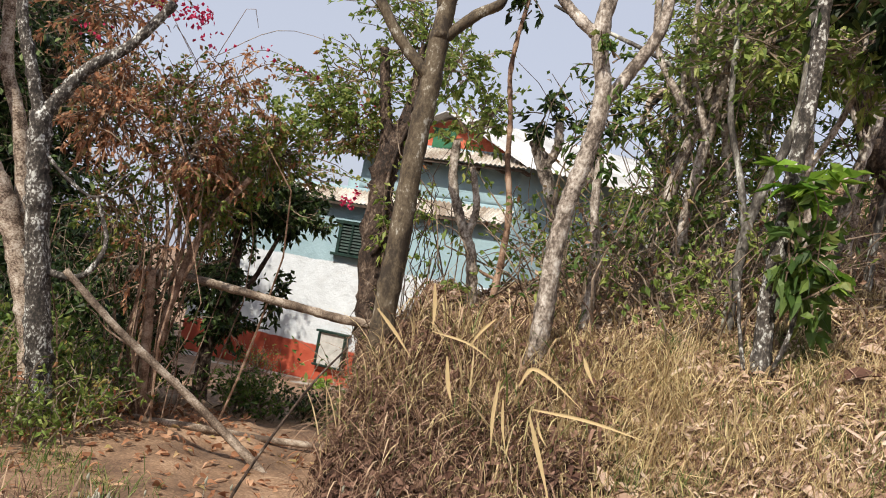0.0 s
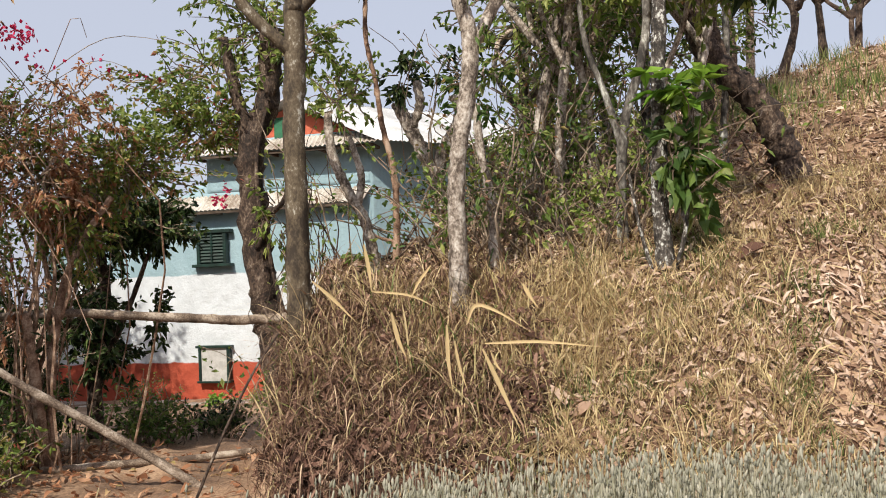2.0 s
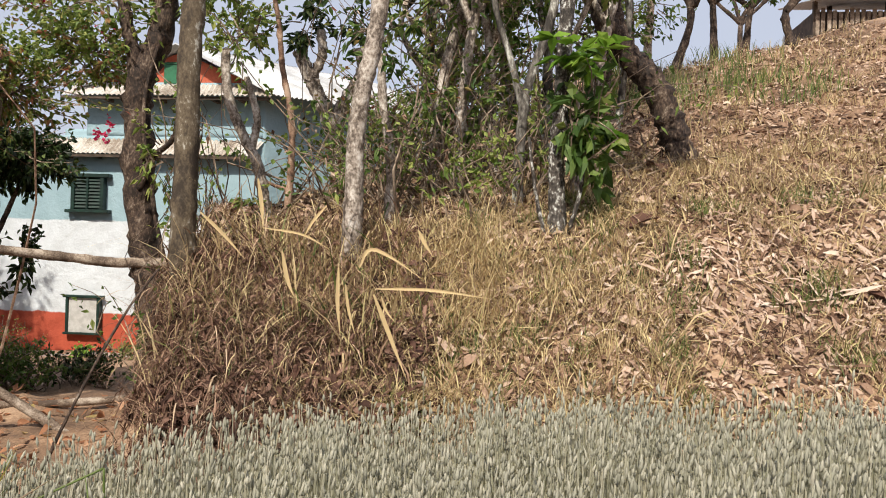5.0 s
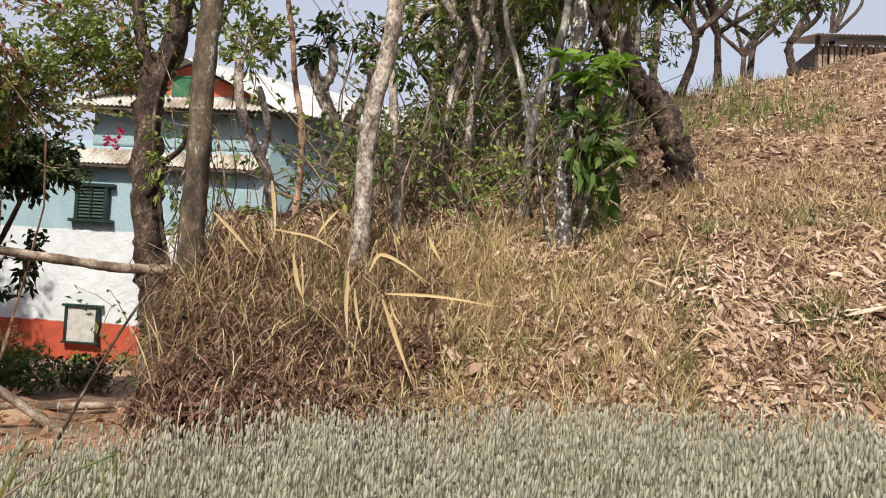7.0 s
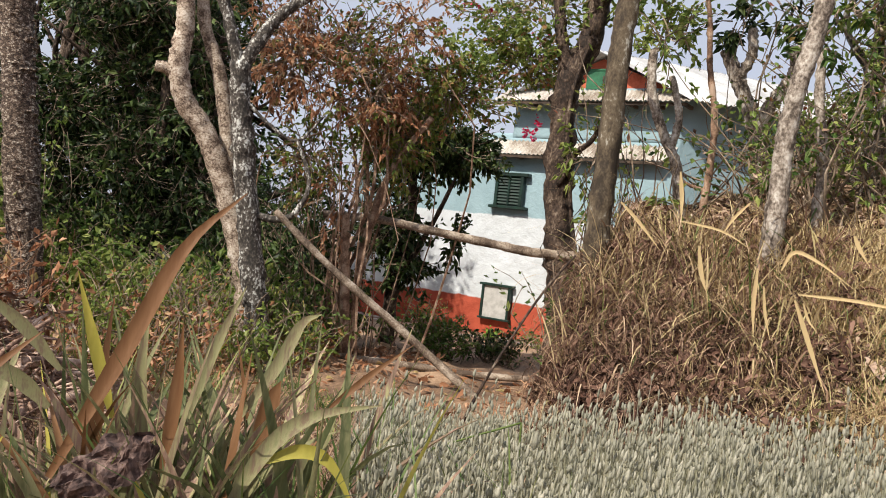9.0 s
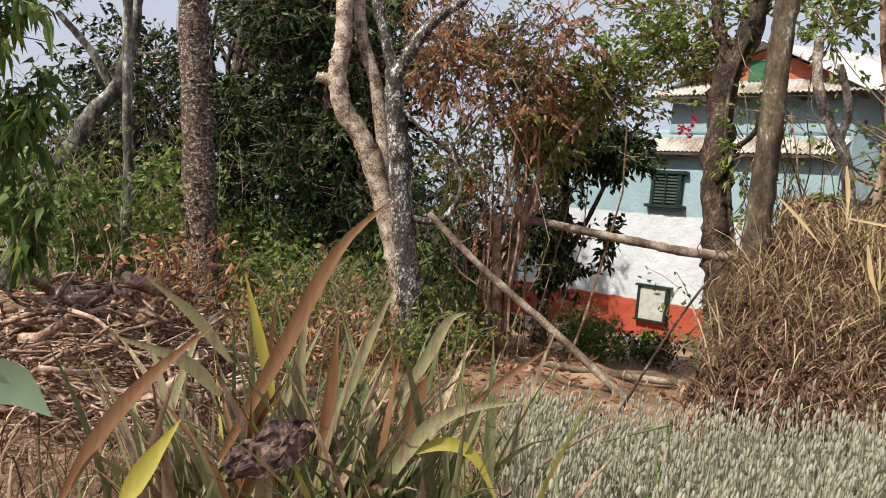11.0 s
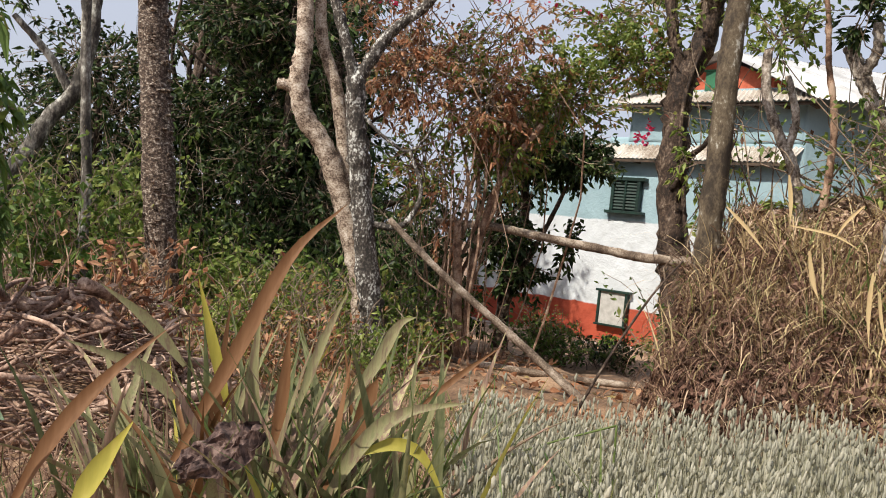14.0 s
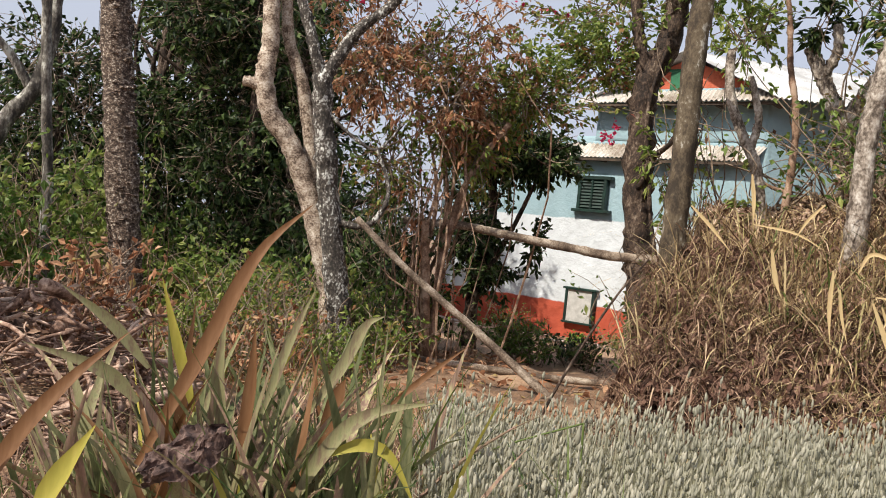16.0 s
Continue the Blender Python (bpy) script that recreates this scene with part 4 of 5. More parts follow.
def climber():
    """The withered climber over the gate: hanging stems, rust leaves, green outer sprays, magenta bracts."""
    t = thing("flowering_climber", (2.75, 4.3, 0.45), "withered climber with rust leaves and magenta bracts over gate", "climber")
    st = []
    for _ in range(26):
        a = np.array([2.75 + rng.normal(0, .3), 4.25 + rng.normal(0, .3), 0.45])
        e = np.array([rng.uniform(1.9, 3.5), rng.uniform(3.3, 4.9), rng.uniform(2.2, 4.9)])
        m = np.array([a[0] + rng.normal(0, .2), a[1] + rng.normal(0, .2), e[2] * .75])
        m = m + rng.normal(0, .22, 3)
        st.append(tube([a, (a + m) / 2 + rng.normal(0, .14, 3), m, e, e + rng.normal(0, .3, 3) - [0, 0, .35]], rng.uniform(.005, .016), .003, 4, 9, .08))
    st.append(tube([(2.9, 4.3, .4), (2.93, 4.3, 1.5), (3.02, 4.38, 2.3), (3.22, 4.5, 2.8), (3.42, 4.6, 3.15)], .045, .03, 7, 18, .1, .12))
    for k in range(5):
        x, y = 2.86 + rng.normal(0, .09), 4.3 + rng.normal(0, .09)
        st.append(tube([(x, y, .4), (x + rng.normal(0, .08), y, 1.4), (x + .1 + rng.normal(0, .12), y, 2.3), (x + .3 * (k % 3) - .2, y, 3.2)], .024, .014, 6, 12, .08, .1))
    mass("stem_mass", mesh_from("stem_mass", *joined(st), BARK_RED), t)
    rust = [((2.4, 3.6, 3.6), (.75, .6, .85), 1700), ((3.0, 4.1, 3.3), (.6, .6, .7), 1150), ((2.2, 3.4, 4.5), (.8, .7, .7), 600), ((2.4, 3.6, 5.1), (.75, .6, .5), 900), ((1.9, 3.2, 5.3), (.8, .7, .6), 900), ((3.3, 4.3, 4.0), (.6, .6, .6), 420), ((2.75, 4.0, 2.2), (.35, .35, .7), 220), ((3.2, 4.35, 3.3), (.22, .2, .35), 420)]
    tw, p, d = sprays(rust, 13)
    mass("twig_mass", mesh_from("twig_mass", *joined(tw), TWIG), t)
    mass("withered_foliage", mesh_from("withered_leaves", *leaves(p, d, .07, .036, droop=.5), RUST_LEAF), t, "withered rust-brown leaves")
    green = [((3.4, 4.9, 3.5), (.8, .6, .5), 1700), ((3.95, 5.5, 3.9), (.75, .6, .45), 1200), ((3.0, 4.6, 2.9), (.55, .5, .5), 1700), ((2.6, 4.3, 3.8), (.9, .6, .7), 1200), ((3.7, 5.2, 4.35), (.8, .6, .35), 380), ((2.4, 3.9, 2.6), (.6, .5, .6), 600)]
    fresh = [((3.9, 5.3, 4.1), (.7, .6, .4), 600), ((3.4, 4.8, 3.9), (.6, .5, .4), 420), ((2.6, 4.1, 3.2), (.7, .5, .6), 420)]
    tw, p, d = sprays(fresh, 8)
    mass("fresh_foliage", mesh_from("fresh_foliage", *leaves(p, d, .075, .045, droop=.2), LIGHT_LEAF), t, "fresh light green leaves")
    tw, p, d = sprays(green, 12)
    mass("twig_mass", mesh_from("twig_mass", *joined(tw), TWIG), t)
    mass("foliage", mesh_from("foliage", *leaves(p, d, .068, .042, droop=.3), MIXED_LEAF), t, "green and yellowing leaves")
    fl = []
    for c, n in [((2.6, 3.7, 4.7), 110), ((2.8, 3.8, 5.1), 60), ((2.95, 3.9, 4.6), 90), ((2.3, 3.2, 4.6), 70), ((3.0, 4.2, 4.45), 14), ((3.6, 4.9, 4.35), 10), ((3.3, 4.6, 4.5), 8), ((2.3, 3.3, 4.2), 14), ((4.1, 5.5, 4.2), 8)]:
        p = in_blob(c, (.22, .2, .1), n)
        fl.append(leaves(p, rng.normal(0, 1, p.shape), .05, .045))
    mass("blossom", mesh_from("blossom", *joined([(v, f.tolist()) for v, f in fl]), PETAL), t, "magenta bracts")
    w = [tube([(2.9, 4.3, 4.3), (3.4, 4.7, 4.75), (4.1, 5.1, 4.7), (4.5, 5.2, 4.85)], .005, .002, 3, 14, 0), tube([(2.9, 4.3, 4.2), (3.3, 4.6, 4.5), (3.6, 4.9, 4.4)], .005, .002, 3, 10, 0)]
    mass("tendril", mesh_from("tendril", *joined(w), TWIG), t)


climber()

tree("glossy_tree", "dense dark glossy tree beside the house wall",
     ([(2.0, 6.2, .3), (2.0, 6.2, 1.2), (2.1, 6.3, 2.2), (2.0, 6.2, 3.3)], .1, .05), BARK_DARK,
     [([(2.0, 6.2, 1.2), (2.4, 6.3, 2), (2.7, 6.4, 2.8)], .05, .02), ([(2.0, 6.2, 1.5), (1.6, 6.0, 2.3), (1.4, 6, 3.2)], .05, .02)],
     [((2.1, 6.3, 3.15), (.9, .8, .75), 2600), ((2.6, 6.5, 3.0), (.55, .5, .5), 1700), ((1.9, 6.2, 2.0), (.6, .6, .75), 1500), ((2.2, 6.25, 1.5), (.4, .4, .4), 500), ((2.65, 6.5, 1.85), (.28, .28, .4), 200), ((1.5, 5.8, 1.0), (.6, .5, .5), 400)],
     DARK_LEAF, (.105, .06), droop=.3)

twiggy("low_bush", "low leafy green bush beside the path", 2.7, 6.3, .55, .55, .55, 70, TWIG, GREEN_LEAF, 16, (.085, .04))
twiggy("low_bush", "low leafy green bush beside the path", 3.25, 6.75, .4, .4, .45, 44, TWIG, DARK_LEAF, 16, (.08, .04))
twiggy("low_bush", "low leafy green bush in the gate's shade", 2.1, 4.9, .7, .6, .8, 60, TWIG, GREEN_LEAF, 14, (.09, .045))
twiggy("low_bush", "young green shrub at the trunk foot", 2.2, 3.6, .5, .5, .95, 40, TWIG, LIGHT_LEAF, 12, (.08, .04))
twiggy("low_bush", "dry tangle of stems at the trunk foot", 2.5, 2.4, .7, .5, .9, 60, TWIG, MIXED_LEAF, 8, (.06, .03))
for x, y, w, hh, lf in [(1.9, 2.7, .5, .9, MIXED_LEAF), (2.4, 3.3, .4, .8, LIGHT_LEAF), (1.5, 3.4, .5, .8, GREEN_LEAF), (3.1, 3.3, .35, .6, MIXED_LEAF), (3.3, 2.6, .35, .5, LIGHT_LEAF), (2.9, 2.0, .5, .6, RUST_LEAF), (2.0, 1.9, .5, .7, LIGHT_LEAF), (2.6, 3.9, .35, .8, GREEN_LEAF)]:
    twiggy("low_bush", "mixed weeds and shoots at the trunk foot", x, y, w, w, hh, 34, TWIG, lf, 11, (.08, .036))
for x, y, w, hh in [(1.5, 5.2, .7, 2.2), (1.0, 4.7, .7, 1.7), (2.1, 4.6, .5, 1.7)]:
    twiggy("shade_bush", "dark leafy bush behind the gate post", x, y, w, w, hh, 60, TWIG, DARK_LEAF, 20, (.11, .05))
twiggy("low_bush", "yellow-green weeds at the wall foot", 1.7, 11.0, .35, .2, .35, 30, TWIG, LIGHT_LEAF, 10, (.07, .03))
twiggy("low_bush", "small bright green weed at the wall foot", .9, 11.0, .16, .12, .2, 14, TWIG, BRIGHT_LEAF, 10, (.08, .06))
twiggy("low_bush", "dry yellow weeds at the wall foot", -.6, 11.0, .6, .2, .6, 40, TWIG, MIXED_LEAF, 8, (.06, .03))

# shaded wood behind the left side
wood = [(-3.2, 4.9, 6.5), (-2.4, 6.1, 6.5), (-3.7, 6.9, 6.0), (-4.9, 6.0, 7.0), (-4.8, 7.7, 7.0), (-4.4, 3.6, 3.4), (-1.9, 5.3, 4.8), (-5.4, 9.2, 6.5), (-6.5, 7.6, 7.0), (-1.3, 5.9, 4.0)]
for i, (x, y, hgt) in enumerate(wood):
    g = float(land(x, y))
    tk = [(x, y, g - .1), (x + rng.normal(0, .2), y, g + hgt * .35), (x + rng.normal(0, .3), y, g + hgt * .7), (x, y, g + hgt)]
    lm = [([tk[1], (x + rng.normal(0, .5), y + rng.normal(0, .5), g + hgt * .55), (x + rng.normal(0, 1), y + rng.normal(0, .8), g + hgt * .8)], .06, .02) for _ in range(4)]
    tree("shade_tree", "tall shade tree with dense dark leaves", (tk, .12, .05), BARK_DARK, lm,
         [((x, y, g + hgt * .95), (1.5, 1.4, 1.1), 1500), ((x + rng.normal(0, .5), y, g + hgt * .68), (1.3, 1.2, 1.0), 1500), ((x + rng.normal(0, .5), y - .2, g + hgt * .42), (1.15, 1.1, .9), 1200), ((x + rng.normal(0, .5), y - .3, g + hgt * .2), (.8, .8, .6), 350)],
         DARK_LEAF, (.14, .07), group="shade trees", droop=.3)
for x, y, w, hh, lf in [(-1.0, 2.0, .9, 1.9, LIGHT_LEAF), (-1.9, 3.0, 1.0, 2.2, LIGHT_LEAF), (-.4, 1.2, .8, 1.6, GREEN_LEAF), (-.6, 3.4, .9, 1.0, LIGHT_LEAF), (.4, 3.8, .8, .8, LIGHT_LEAF), (1.2, 4.2, .8, 1.0, GREEN_LEAF), (-2.6, 1.0, 1.1, 2.4, GREEN_LEAF), (1.3, 3.0, .7, .7, MIXED_LEAF), (-1.6, 4.3, .8, 1.2, GREEN_LEAF)]:
    twiggy("wood_edge_shrub", "leafy shrub at the edge of the wood", x, y, w, w, hh, 60, TWIG, lf, 15, (.12, .07))
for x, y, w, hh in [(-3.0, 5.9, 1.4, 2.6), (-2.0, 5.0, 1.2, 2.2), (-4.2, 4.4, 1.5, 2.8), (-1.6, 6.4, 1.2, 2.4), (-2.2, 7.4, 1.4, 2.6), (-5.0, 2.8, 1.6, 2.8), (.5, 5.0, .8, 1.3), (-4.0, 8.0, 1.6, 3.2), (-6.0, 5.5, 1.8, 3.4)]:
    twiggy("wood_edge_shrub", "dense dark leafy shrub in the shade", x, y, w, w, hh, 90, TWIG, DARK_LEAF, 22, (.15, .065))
tree("slim_tree", "slim grey stem before the shaded wood",
     ([(-.53, 1.76, .5), (-.53, 1.75, 2.0), (-.56, 1.68, 2.79), (-.6, 1.6, 3.99), (-.6, 1.58, 5.2)], .06, .045), BARK_GREY, (), [((-.6, 1.7, 5.2), (.7, .7, .5), 250)], DARK_LEAF, (.12, .05))
tree("curved_tree", "thick grey limb curving up among shrubs",
     ([(-2.0, .9, .2), (-1.8, 1.3, 1.8), (-1.71, 1.56, 2.3), (-1.63, 1.74, 2.74), (-1.5, 1.99, 3.18), (-1.45, 2.1, 3.9), (-1.5, 2.1, 5)], .12, .07), BARK_GREY,
     [([(-1.55, 1.95, 3.1), (-1.65, 1.7, 3.5), (-1.8, 1.33, 3.9)], .06, .035)], [((-1.5, 2.0, 5.0), (.9, .9, .6), 330), ((-2.2, 1.2, 4.2), (.7, .7, .5), 240)], DARK_LEAF, (.13, .055))
tree("drooping_tree", "small tree with drooping dull green leaves",
     ([(2.9, -1.35, .5), (2.88, -1.35, 1.2), (2.95, -1.3, 2.0), (2.8, -1.2, 3.2)], .05, .03), BARK_DARK,
     [([(2.95, -1.3, 2.0), (3.1, -1.05, 2.4), (3.3, -.85, 2.3)], .02, .008)],
     [((3.15, -.85, 2.15), (.3, .3, .45), 260), ((3.3, -.75, 1.65), (.16, .18, .35), 90), ((3.0, -1.0, 2.9), (.55, .5, .4), 330), ((2.9, -.9, 1.75), (.3, .25, .5), 150), ((3.33, -.7, 2.4), (.14, .14, .3), 110), ((3.36, -.68, 1.75), (.1, .1, .34), 90)], GREEN_LEAF, (.12, .055), droop=.9)


# ---- firewood ----
def firewood():
    g = "logs in the firewood pile"
    for i in range(290):
        a = rng.uniform(0, 2 * np.pi)
        q = rng.uniform(0, 1) ** .6
        c = np.array([3.2 + 1.25 * q * np.cos(a), -.1 + 1.0 * q * np.sin(a)])
        hgt = float(land(*c)) + .04 + rng.uniform(.2, 1) ** .6 * .74 * (1 - q ** 2)
        L = rng.uniform(.08, .27)
        r = rng.uniform(.008, .02) if i % 13 else rng.uniform(.032, .046)
        th = rng.uniform(0, 3.14)
        d = np.array([np.cos(th), np.sin(th), rng.normal(0, .3)]) * L
        k = rng.normal(0, .05, 3)
        p = np.array([c[0], c[1], hgt])
        ob = put("firewood_log", mesh_from("firewood_log", *tube([p - d, p + k * .6, p + d], r, r * .75, 7, 6, .07), LOG_WOOD, True))
        tagged(ob, "dry split branch of firewood on the pile", "firewood", g)


firewood()
st = []
for i in range(900):
    a, w = rng.uniform(0, 2 * np.pi), rng.uniform(0, 1) ** .55
    p = np.array([3.3 + 1.45 * w * np.cos(a), -.25 + 1.25 * w * np.sin(a), 0])
    p[2] = float(land(p[0], p[1])) + .03 + rng.uniform(.1, 1) * .62 * (1 - w ** 2)
    d = rng.normal(0, 1, 3) * [1, 1, .3] * rng.uniform(.04, .14)
    st.append(tube([p - d, p + rng.normal(0, .012, 3), p + d], rng.uniform(.004, .012), .004, 4, 4, .1))
tagged(put("kindling", mesh_from("kindling", *joined(st), LOG_WOOD, True)), "broken twigs and kindling strewn through the firewood pile", "firewood", kind="stuff")
q = np.column_stack([3.2 + rng.normal(0, .6, 160), .1 + rng.normal(0, .5, 160)])
FIRE_Z = land(q[:, 0], q[:, 1]) + .04 + .74 * np.clip(1 - ((q[:, 0] - 3.25) / 1.3) ** 2 - ((q[:, 1] - .1) / .95) ** 2, 0, 1)
tagged(put("leaf_litter", mesh_from("leaf_litter", *leaves(np.column_stack([q, FIRE_Z]), rng.normal(0, 1, (160, 3)) * [1, 1, .35], .09, .045), LITTER)), "curled dry leaves fallen over the firewood pile", "leaf litter", kind="stuff")
twiggy("dry_brush", "heap of dry reddish brushwood", 2.45, .8, .5, .45, 1.05, 70, BARK_RED, RUST_LEAF, 5, (.12, .055))


# ---- foreground clump ----
def strap_clump():
    t = thing("strap_leaf_clump", (6.55, -1.05, .6), "clump of rusty and green strap-shaped leaves", "plant")
    for mat, n, nm, lab in ((STRAP, 330, "leaf_mass", ""), (STRAP_RUST, 30, "rusty_leaf_mass", "rust-brown leaves"), (STRAP_YELLOW, 7, "yellow_leaf_mass", "yellowing leaves")):
        b = np.column_stack([6.5 + rng.normal(0, .24, n), -1.02 + rng.normal(0, .24, n), np.full(n, .72)])
        ln = around(n, 1) * rng.uniform(.2, .75, n)[:, None]
        put(nm, mesh_from(nm, *blades(b, ln, rng.uniform(.45, 1.05, n), rng.uniform(.014, .042, n), rng.uniform(.25, 1.0, n), 8, .5), mat, True), t, lab)
    bm = bmesh.new()
    bmesh.ops.create_grid(bm, x_segments=30, y_segments=16, size=.5)
    for v in bm.verts:
        x, y = v.co.x, v.co.y
        k = noise.noise_vector(Vector((x * 5, y * 4, 3)))
        v.co = Vector((x * .22 + .02 * k.x, y * .11 * (1.1 - abs(x)) + .02 * k.y, .035 * k.z + .018 * noise.noise(Vector((x * 16, y * 9, 7))) - .05 * y * y))
    bmesh.ops.transform(bm, matrix=Matrix.Translation((6.84, -1.44, 1.41)) @ Matrix.Rotation(radians(48), 4, "Z") @ Matrix.Rotation(radians(-30), 4, "Y") @ Matrix.Rotation(radians(52), 4, "X"), verts=bm.verts)
    part("shrivelled_leaf", bm, DEAD_LEAF, t, "shrivelled dark brown leaf")
    n = 140
    b = np.column_stack([6.75 + rng.normal(0, .35, n), -.85 + rng.normal(0, .35, n), np.full(n, .62)])
    put("grass_tuft", mesh_from("grass_tuft", *blades(b, around(n, .5), rng.uniform(.7, 1.15, n), .008, rng.uniform(.4, 1.1, n), 6), GREEN_GRASS), t, "thin green grass among the leaves")["kind"] = "stuff"


strap_clump()
pole("bent_reed", [(7.0, .2, .6), (7.0, .2, 1.0), (6.99, .2, 1.32)], .006, .004, GREEN_GRASS, "thin dry reed standing among the cereal", "reed", "reeds")
pole("bent_reed", [(6.99, .2, 1.32), (6.75, .05, 1.2), (6.5, -.1, 1.05)], .004, .003, GREEN_GRASS, "snapped reed end hanging beside the cereal", "reed", "reeds")


# ---- field ----
def in_field(x, y):
    """The crop reaches to the bank's foot and stops short of the path and the strap-leaved clump."""
    r = np.hypot(x - 8.45, y + 2.6)
    side = 8.5 - .80 * (y + 2.6)
    return (x > side) & (r < 4.12 + .12 * np.sin(x * 5.3) + .06 * np.sin(x * 13)) & (r > 1.4) & (y > -2.7)


def cereal():
    n = 46000
    x, y = rng.uniform(4.8, 12.6, n), rng.uniform(-2.6, 1.75, n)
    ok = in_field(x, y)
    x, y = x[ok], y[ok]
    n = len(x)
    z = land(x, y)
    hgt = .41 + .03 * wob(x, y, 2.2, 3) + rng.normal(0, .06, n) + .12 * (rng.uniform(0, 1, n) > .97)
    lean = around(n, 1) * rng.uniform(.0, .3, n)[:, None]
    lean[:, 0] += .05
    top = np.column_stack([x, y, z + hgt]) + lean * .25
    ax = np.column_stack([lean[:, 0] * 1.3, lean[:, 1] * 1.3, np.ones(n)])
    d, s, h = frames_of(ax)
    L, W = rng.uniform(.024, .046, n)[:, None], rng.uniform(.0048, .008, n)[:, None]
    rings = []
    for q, r in ((-.04, .2), (.14, .8), (.42, 1.0), (.74, .72), (1.0, .15)):
        for k in range(5):
            a = k * np.pi * .4 + q * 2
            rings.append(top + d * L * q + (s * np.cos(a) + h * np.sin(a)) * W * r * rng.uniform(.8, 1.2, (n, 1)))
    v = np.stack(rings, 1).reshape(-1, 3)
    o = np.arange(n)[:, None] * 25
    f = np.concatenate([o + [[r * 5 + k, r * 5 + (k + 1) % 5, r * 5 + 5 + (k + 1) % 5, r * 5 + 5 + k]] for r in range(4) for k in range(5)])
    t = thing("cereal_field", (8, 0, .8), "field of ripening cereal with pale grey-green ears", "crop", kind="stuff")
    e = put("ears", mesh_from("ears", v, f, EAR, True), t, "pale grey-green ears")
    e["kind"] = "stuff"
    st = np.column_stack([x, y, z])
    sw = s * .0018
    v = np.stack([st - sw, st + sw, top + sw, top - sw], 1).reshape(-1, 3)
    o = np.arange(n)[:, None] * 4
    put("stalks", mesh_from("stalks", v, o + [[0, 1, 2, 3]], STALK), t)["kind"] = "stuff"
    k = rng.integers(0, n, int(n * 1.3))
    b = st[k] + [0, 0, .08] + rng.normal(0, .01, (len(k), 3)) * [1, 1, 5]
    put("blades", mesh_from("blades", *blades(b, around(len(k), .6), rng.uniform(.2, .38, len(k)), .007, rng.uniform(.5, 1.3, len(k)), 3), STALK), t)["kind"] = "stuff"


cereal()


# ---- bank cover ----
def on_bank(n, x0, x1, y0, y1):
    x, y = rng.uniform(x0, x1, n), rng.uniform(y0, y1, n)
    ok = (x > 6.12 - .38 * (y - 2.5)) & ~in_field(x, y)
    x, y = x[ok], y[ok]
    return np.column_stack([x, y, land(x, y)])


def grass(name, label, centres, per, spread, length, width, bend, mat, lean=.7, seg=4):
    k = len(centres)
    c = np.repeat(centres, per, axis=0)
    off = rng.normal(0, spread, (k * per, 2))
    b = np.column_stack([c[:, 0] + off[:, 0], c[:, 1] + off[:, 1], np.zeros(k * per)])
    b[:, 2] = land(b[:, 0], b[:, 1]) - .02
    ln = around(k * per, 1) * rng.uniform(.1, lean, k * per)[:, None]
    m = k * per
    ob = put(name, mesh_from(name, *blades(b, ln, length * rng.uniform(.5, 1.25, m), width * rng.uniform(.6, 1.4, m), bend * rng.uniform(.4, 1.5, m), seg), mat))
    tagged(ob, label, "grass", kind="stuff")


# tall stand at the bank's end
tall = on_bank(360, 5.5, 7.5, 1.9, 3.7)
tall = tall[(tall[:, 1] > 2.35)]
grass("tall_dry_grass", "tall tangled straw-coloured grass on the bank's end", tall[:42], 20, .09, .42, .008, 1.8, DRY_GRASS, 1.0, 6)
grass("green_grass", "half-green blades among the tall dry grass", tall[20:46], 10, .1, .45, .008, 1.4, GREEN_GRASS, .8, 6)
grass("withered_stalks", "brown withered stalks among the tall grass", tall[60:], 20, .13, .42, .008, 1.9, GREY_GRASS, 1.2, 6)
grass("tall_dry_grass", "scattered long straw stems standing out of the grass", tall[::5], 4, .1, .68, .009, 1.2, DRY_GRASS, .9, 6)
grass("withered_stalks", "greyish withered stalks tangled at the bank's foot", on_bank(560, 5.3, 7.3, 1.6, 3.0)[:150], 22, .12, .36, .006, 1.8, GREY_GRASS, 1.2, 6)
grass("dry_grass", "short straw-coloured grass over the bank", on_bank(520, 6.8, 9.3, 1.5, 4.2)[:210], 30, .08, .22, .006, 1.5, DRY_GRASS, 1.1)
grass("dry_grass", "thin straw tufts between the fallen leaves", on_bank(190, 8.8, 13.0, 1.6, 6.0), 44, .08, .22, .006, 1.4, DRY_GRASS, 1.0)
grass("withered_stalks", "brown withered tufts between the fallen leaves", on_bank(150, 8.4, 13.0, 1.7, 6.5), 34, .08, .2, .006, 1.5, GREY_GRASS, 1.1)
grass("dry_grass", "golden knee-high grass tufts on the bank", on_bank(100, 7.0, 9.3, 1.9, 3.4), 40, .09, .32, .006, 1.5, DRY_GRASS, 1.0, 5)
grass("dry_grass", "short straw-coloured grass over the upper slope", on_bank(360, 7.6, 14.5, 4.0, 12.0), 18, .15, .26, .008, 1.0, DRY_GRASS, .9)
grass("green_grass", "patchy half-green grass tufts on the bank", on_bank(130, 7.6, 12.5, 1.7, 4.0)[:70], 60, .07, .2, .0045, 1.1, GREEN_GRASS, .9)
grass("green_grass", "half-green grass along the ridge", on_bank(60, 9.5, 12.0, 8.0, 12.0), 22, .2, .35, .01, .8, GREEN_GRASS, .6)
grass("crest_grass", "straw grass fringe along the crest", np.column_stack([rng.uniform(6.1, 8.2, 55), 3.0 + rng.normal(0, .25, 55), np.zeros(55)]), 20, .08, .42, .006, 1.2, DRY_GRASS, .7, 5)
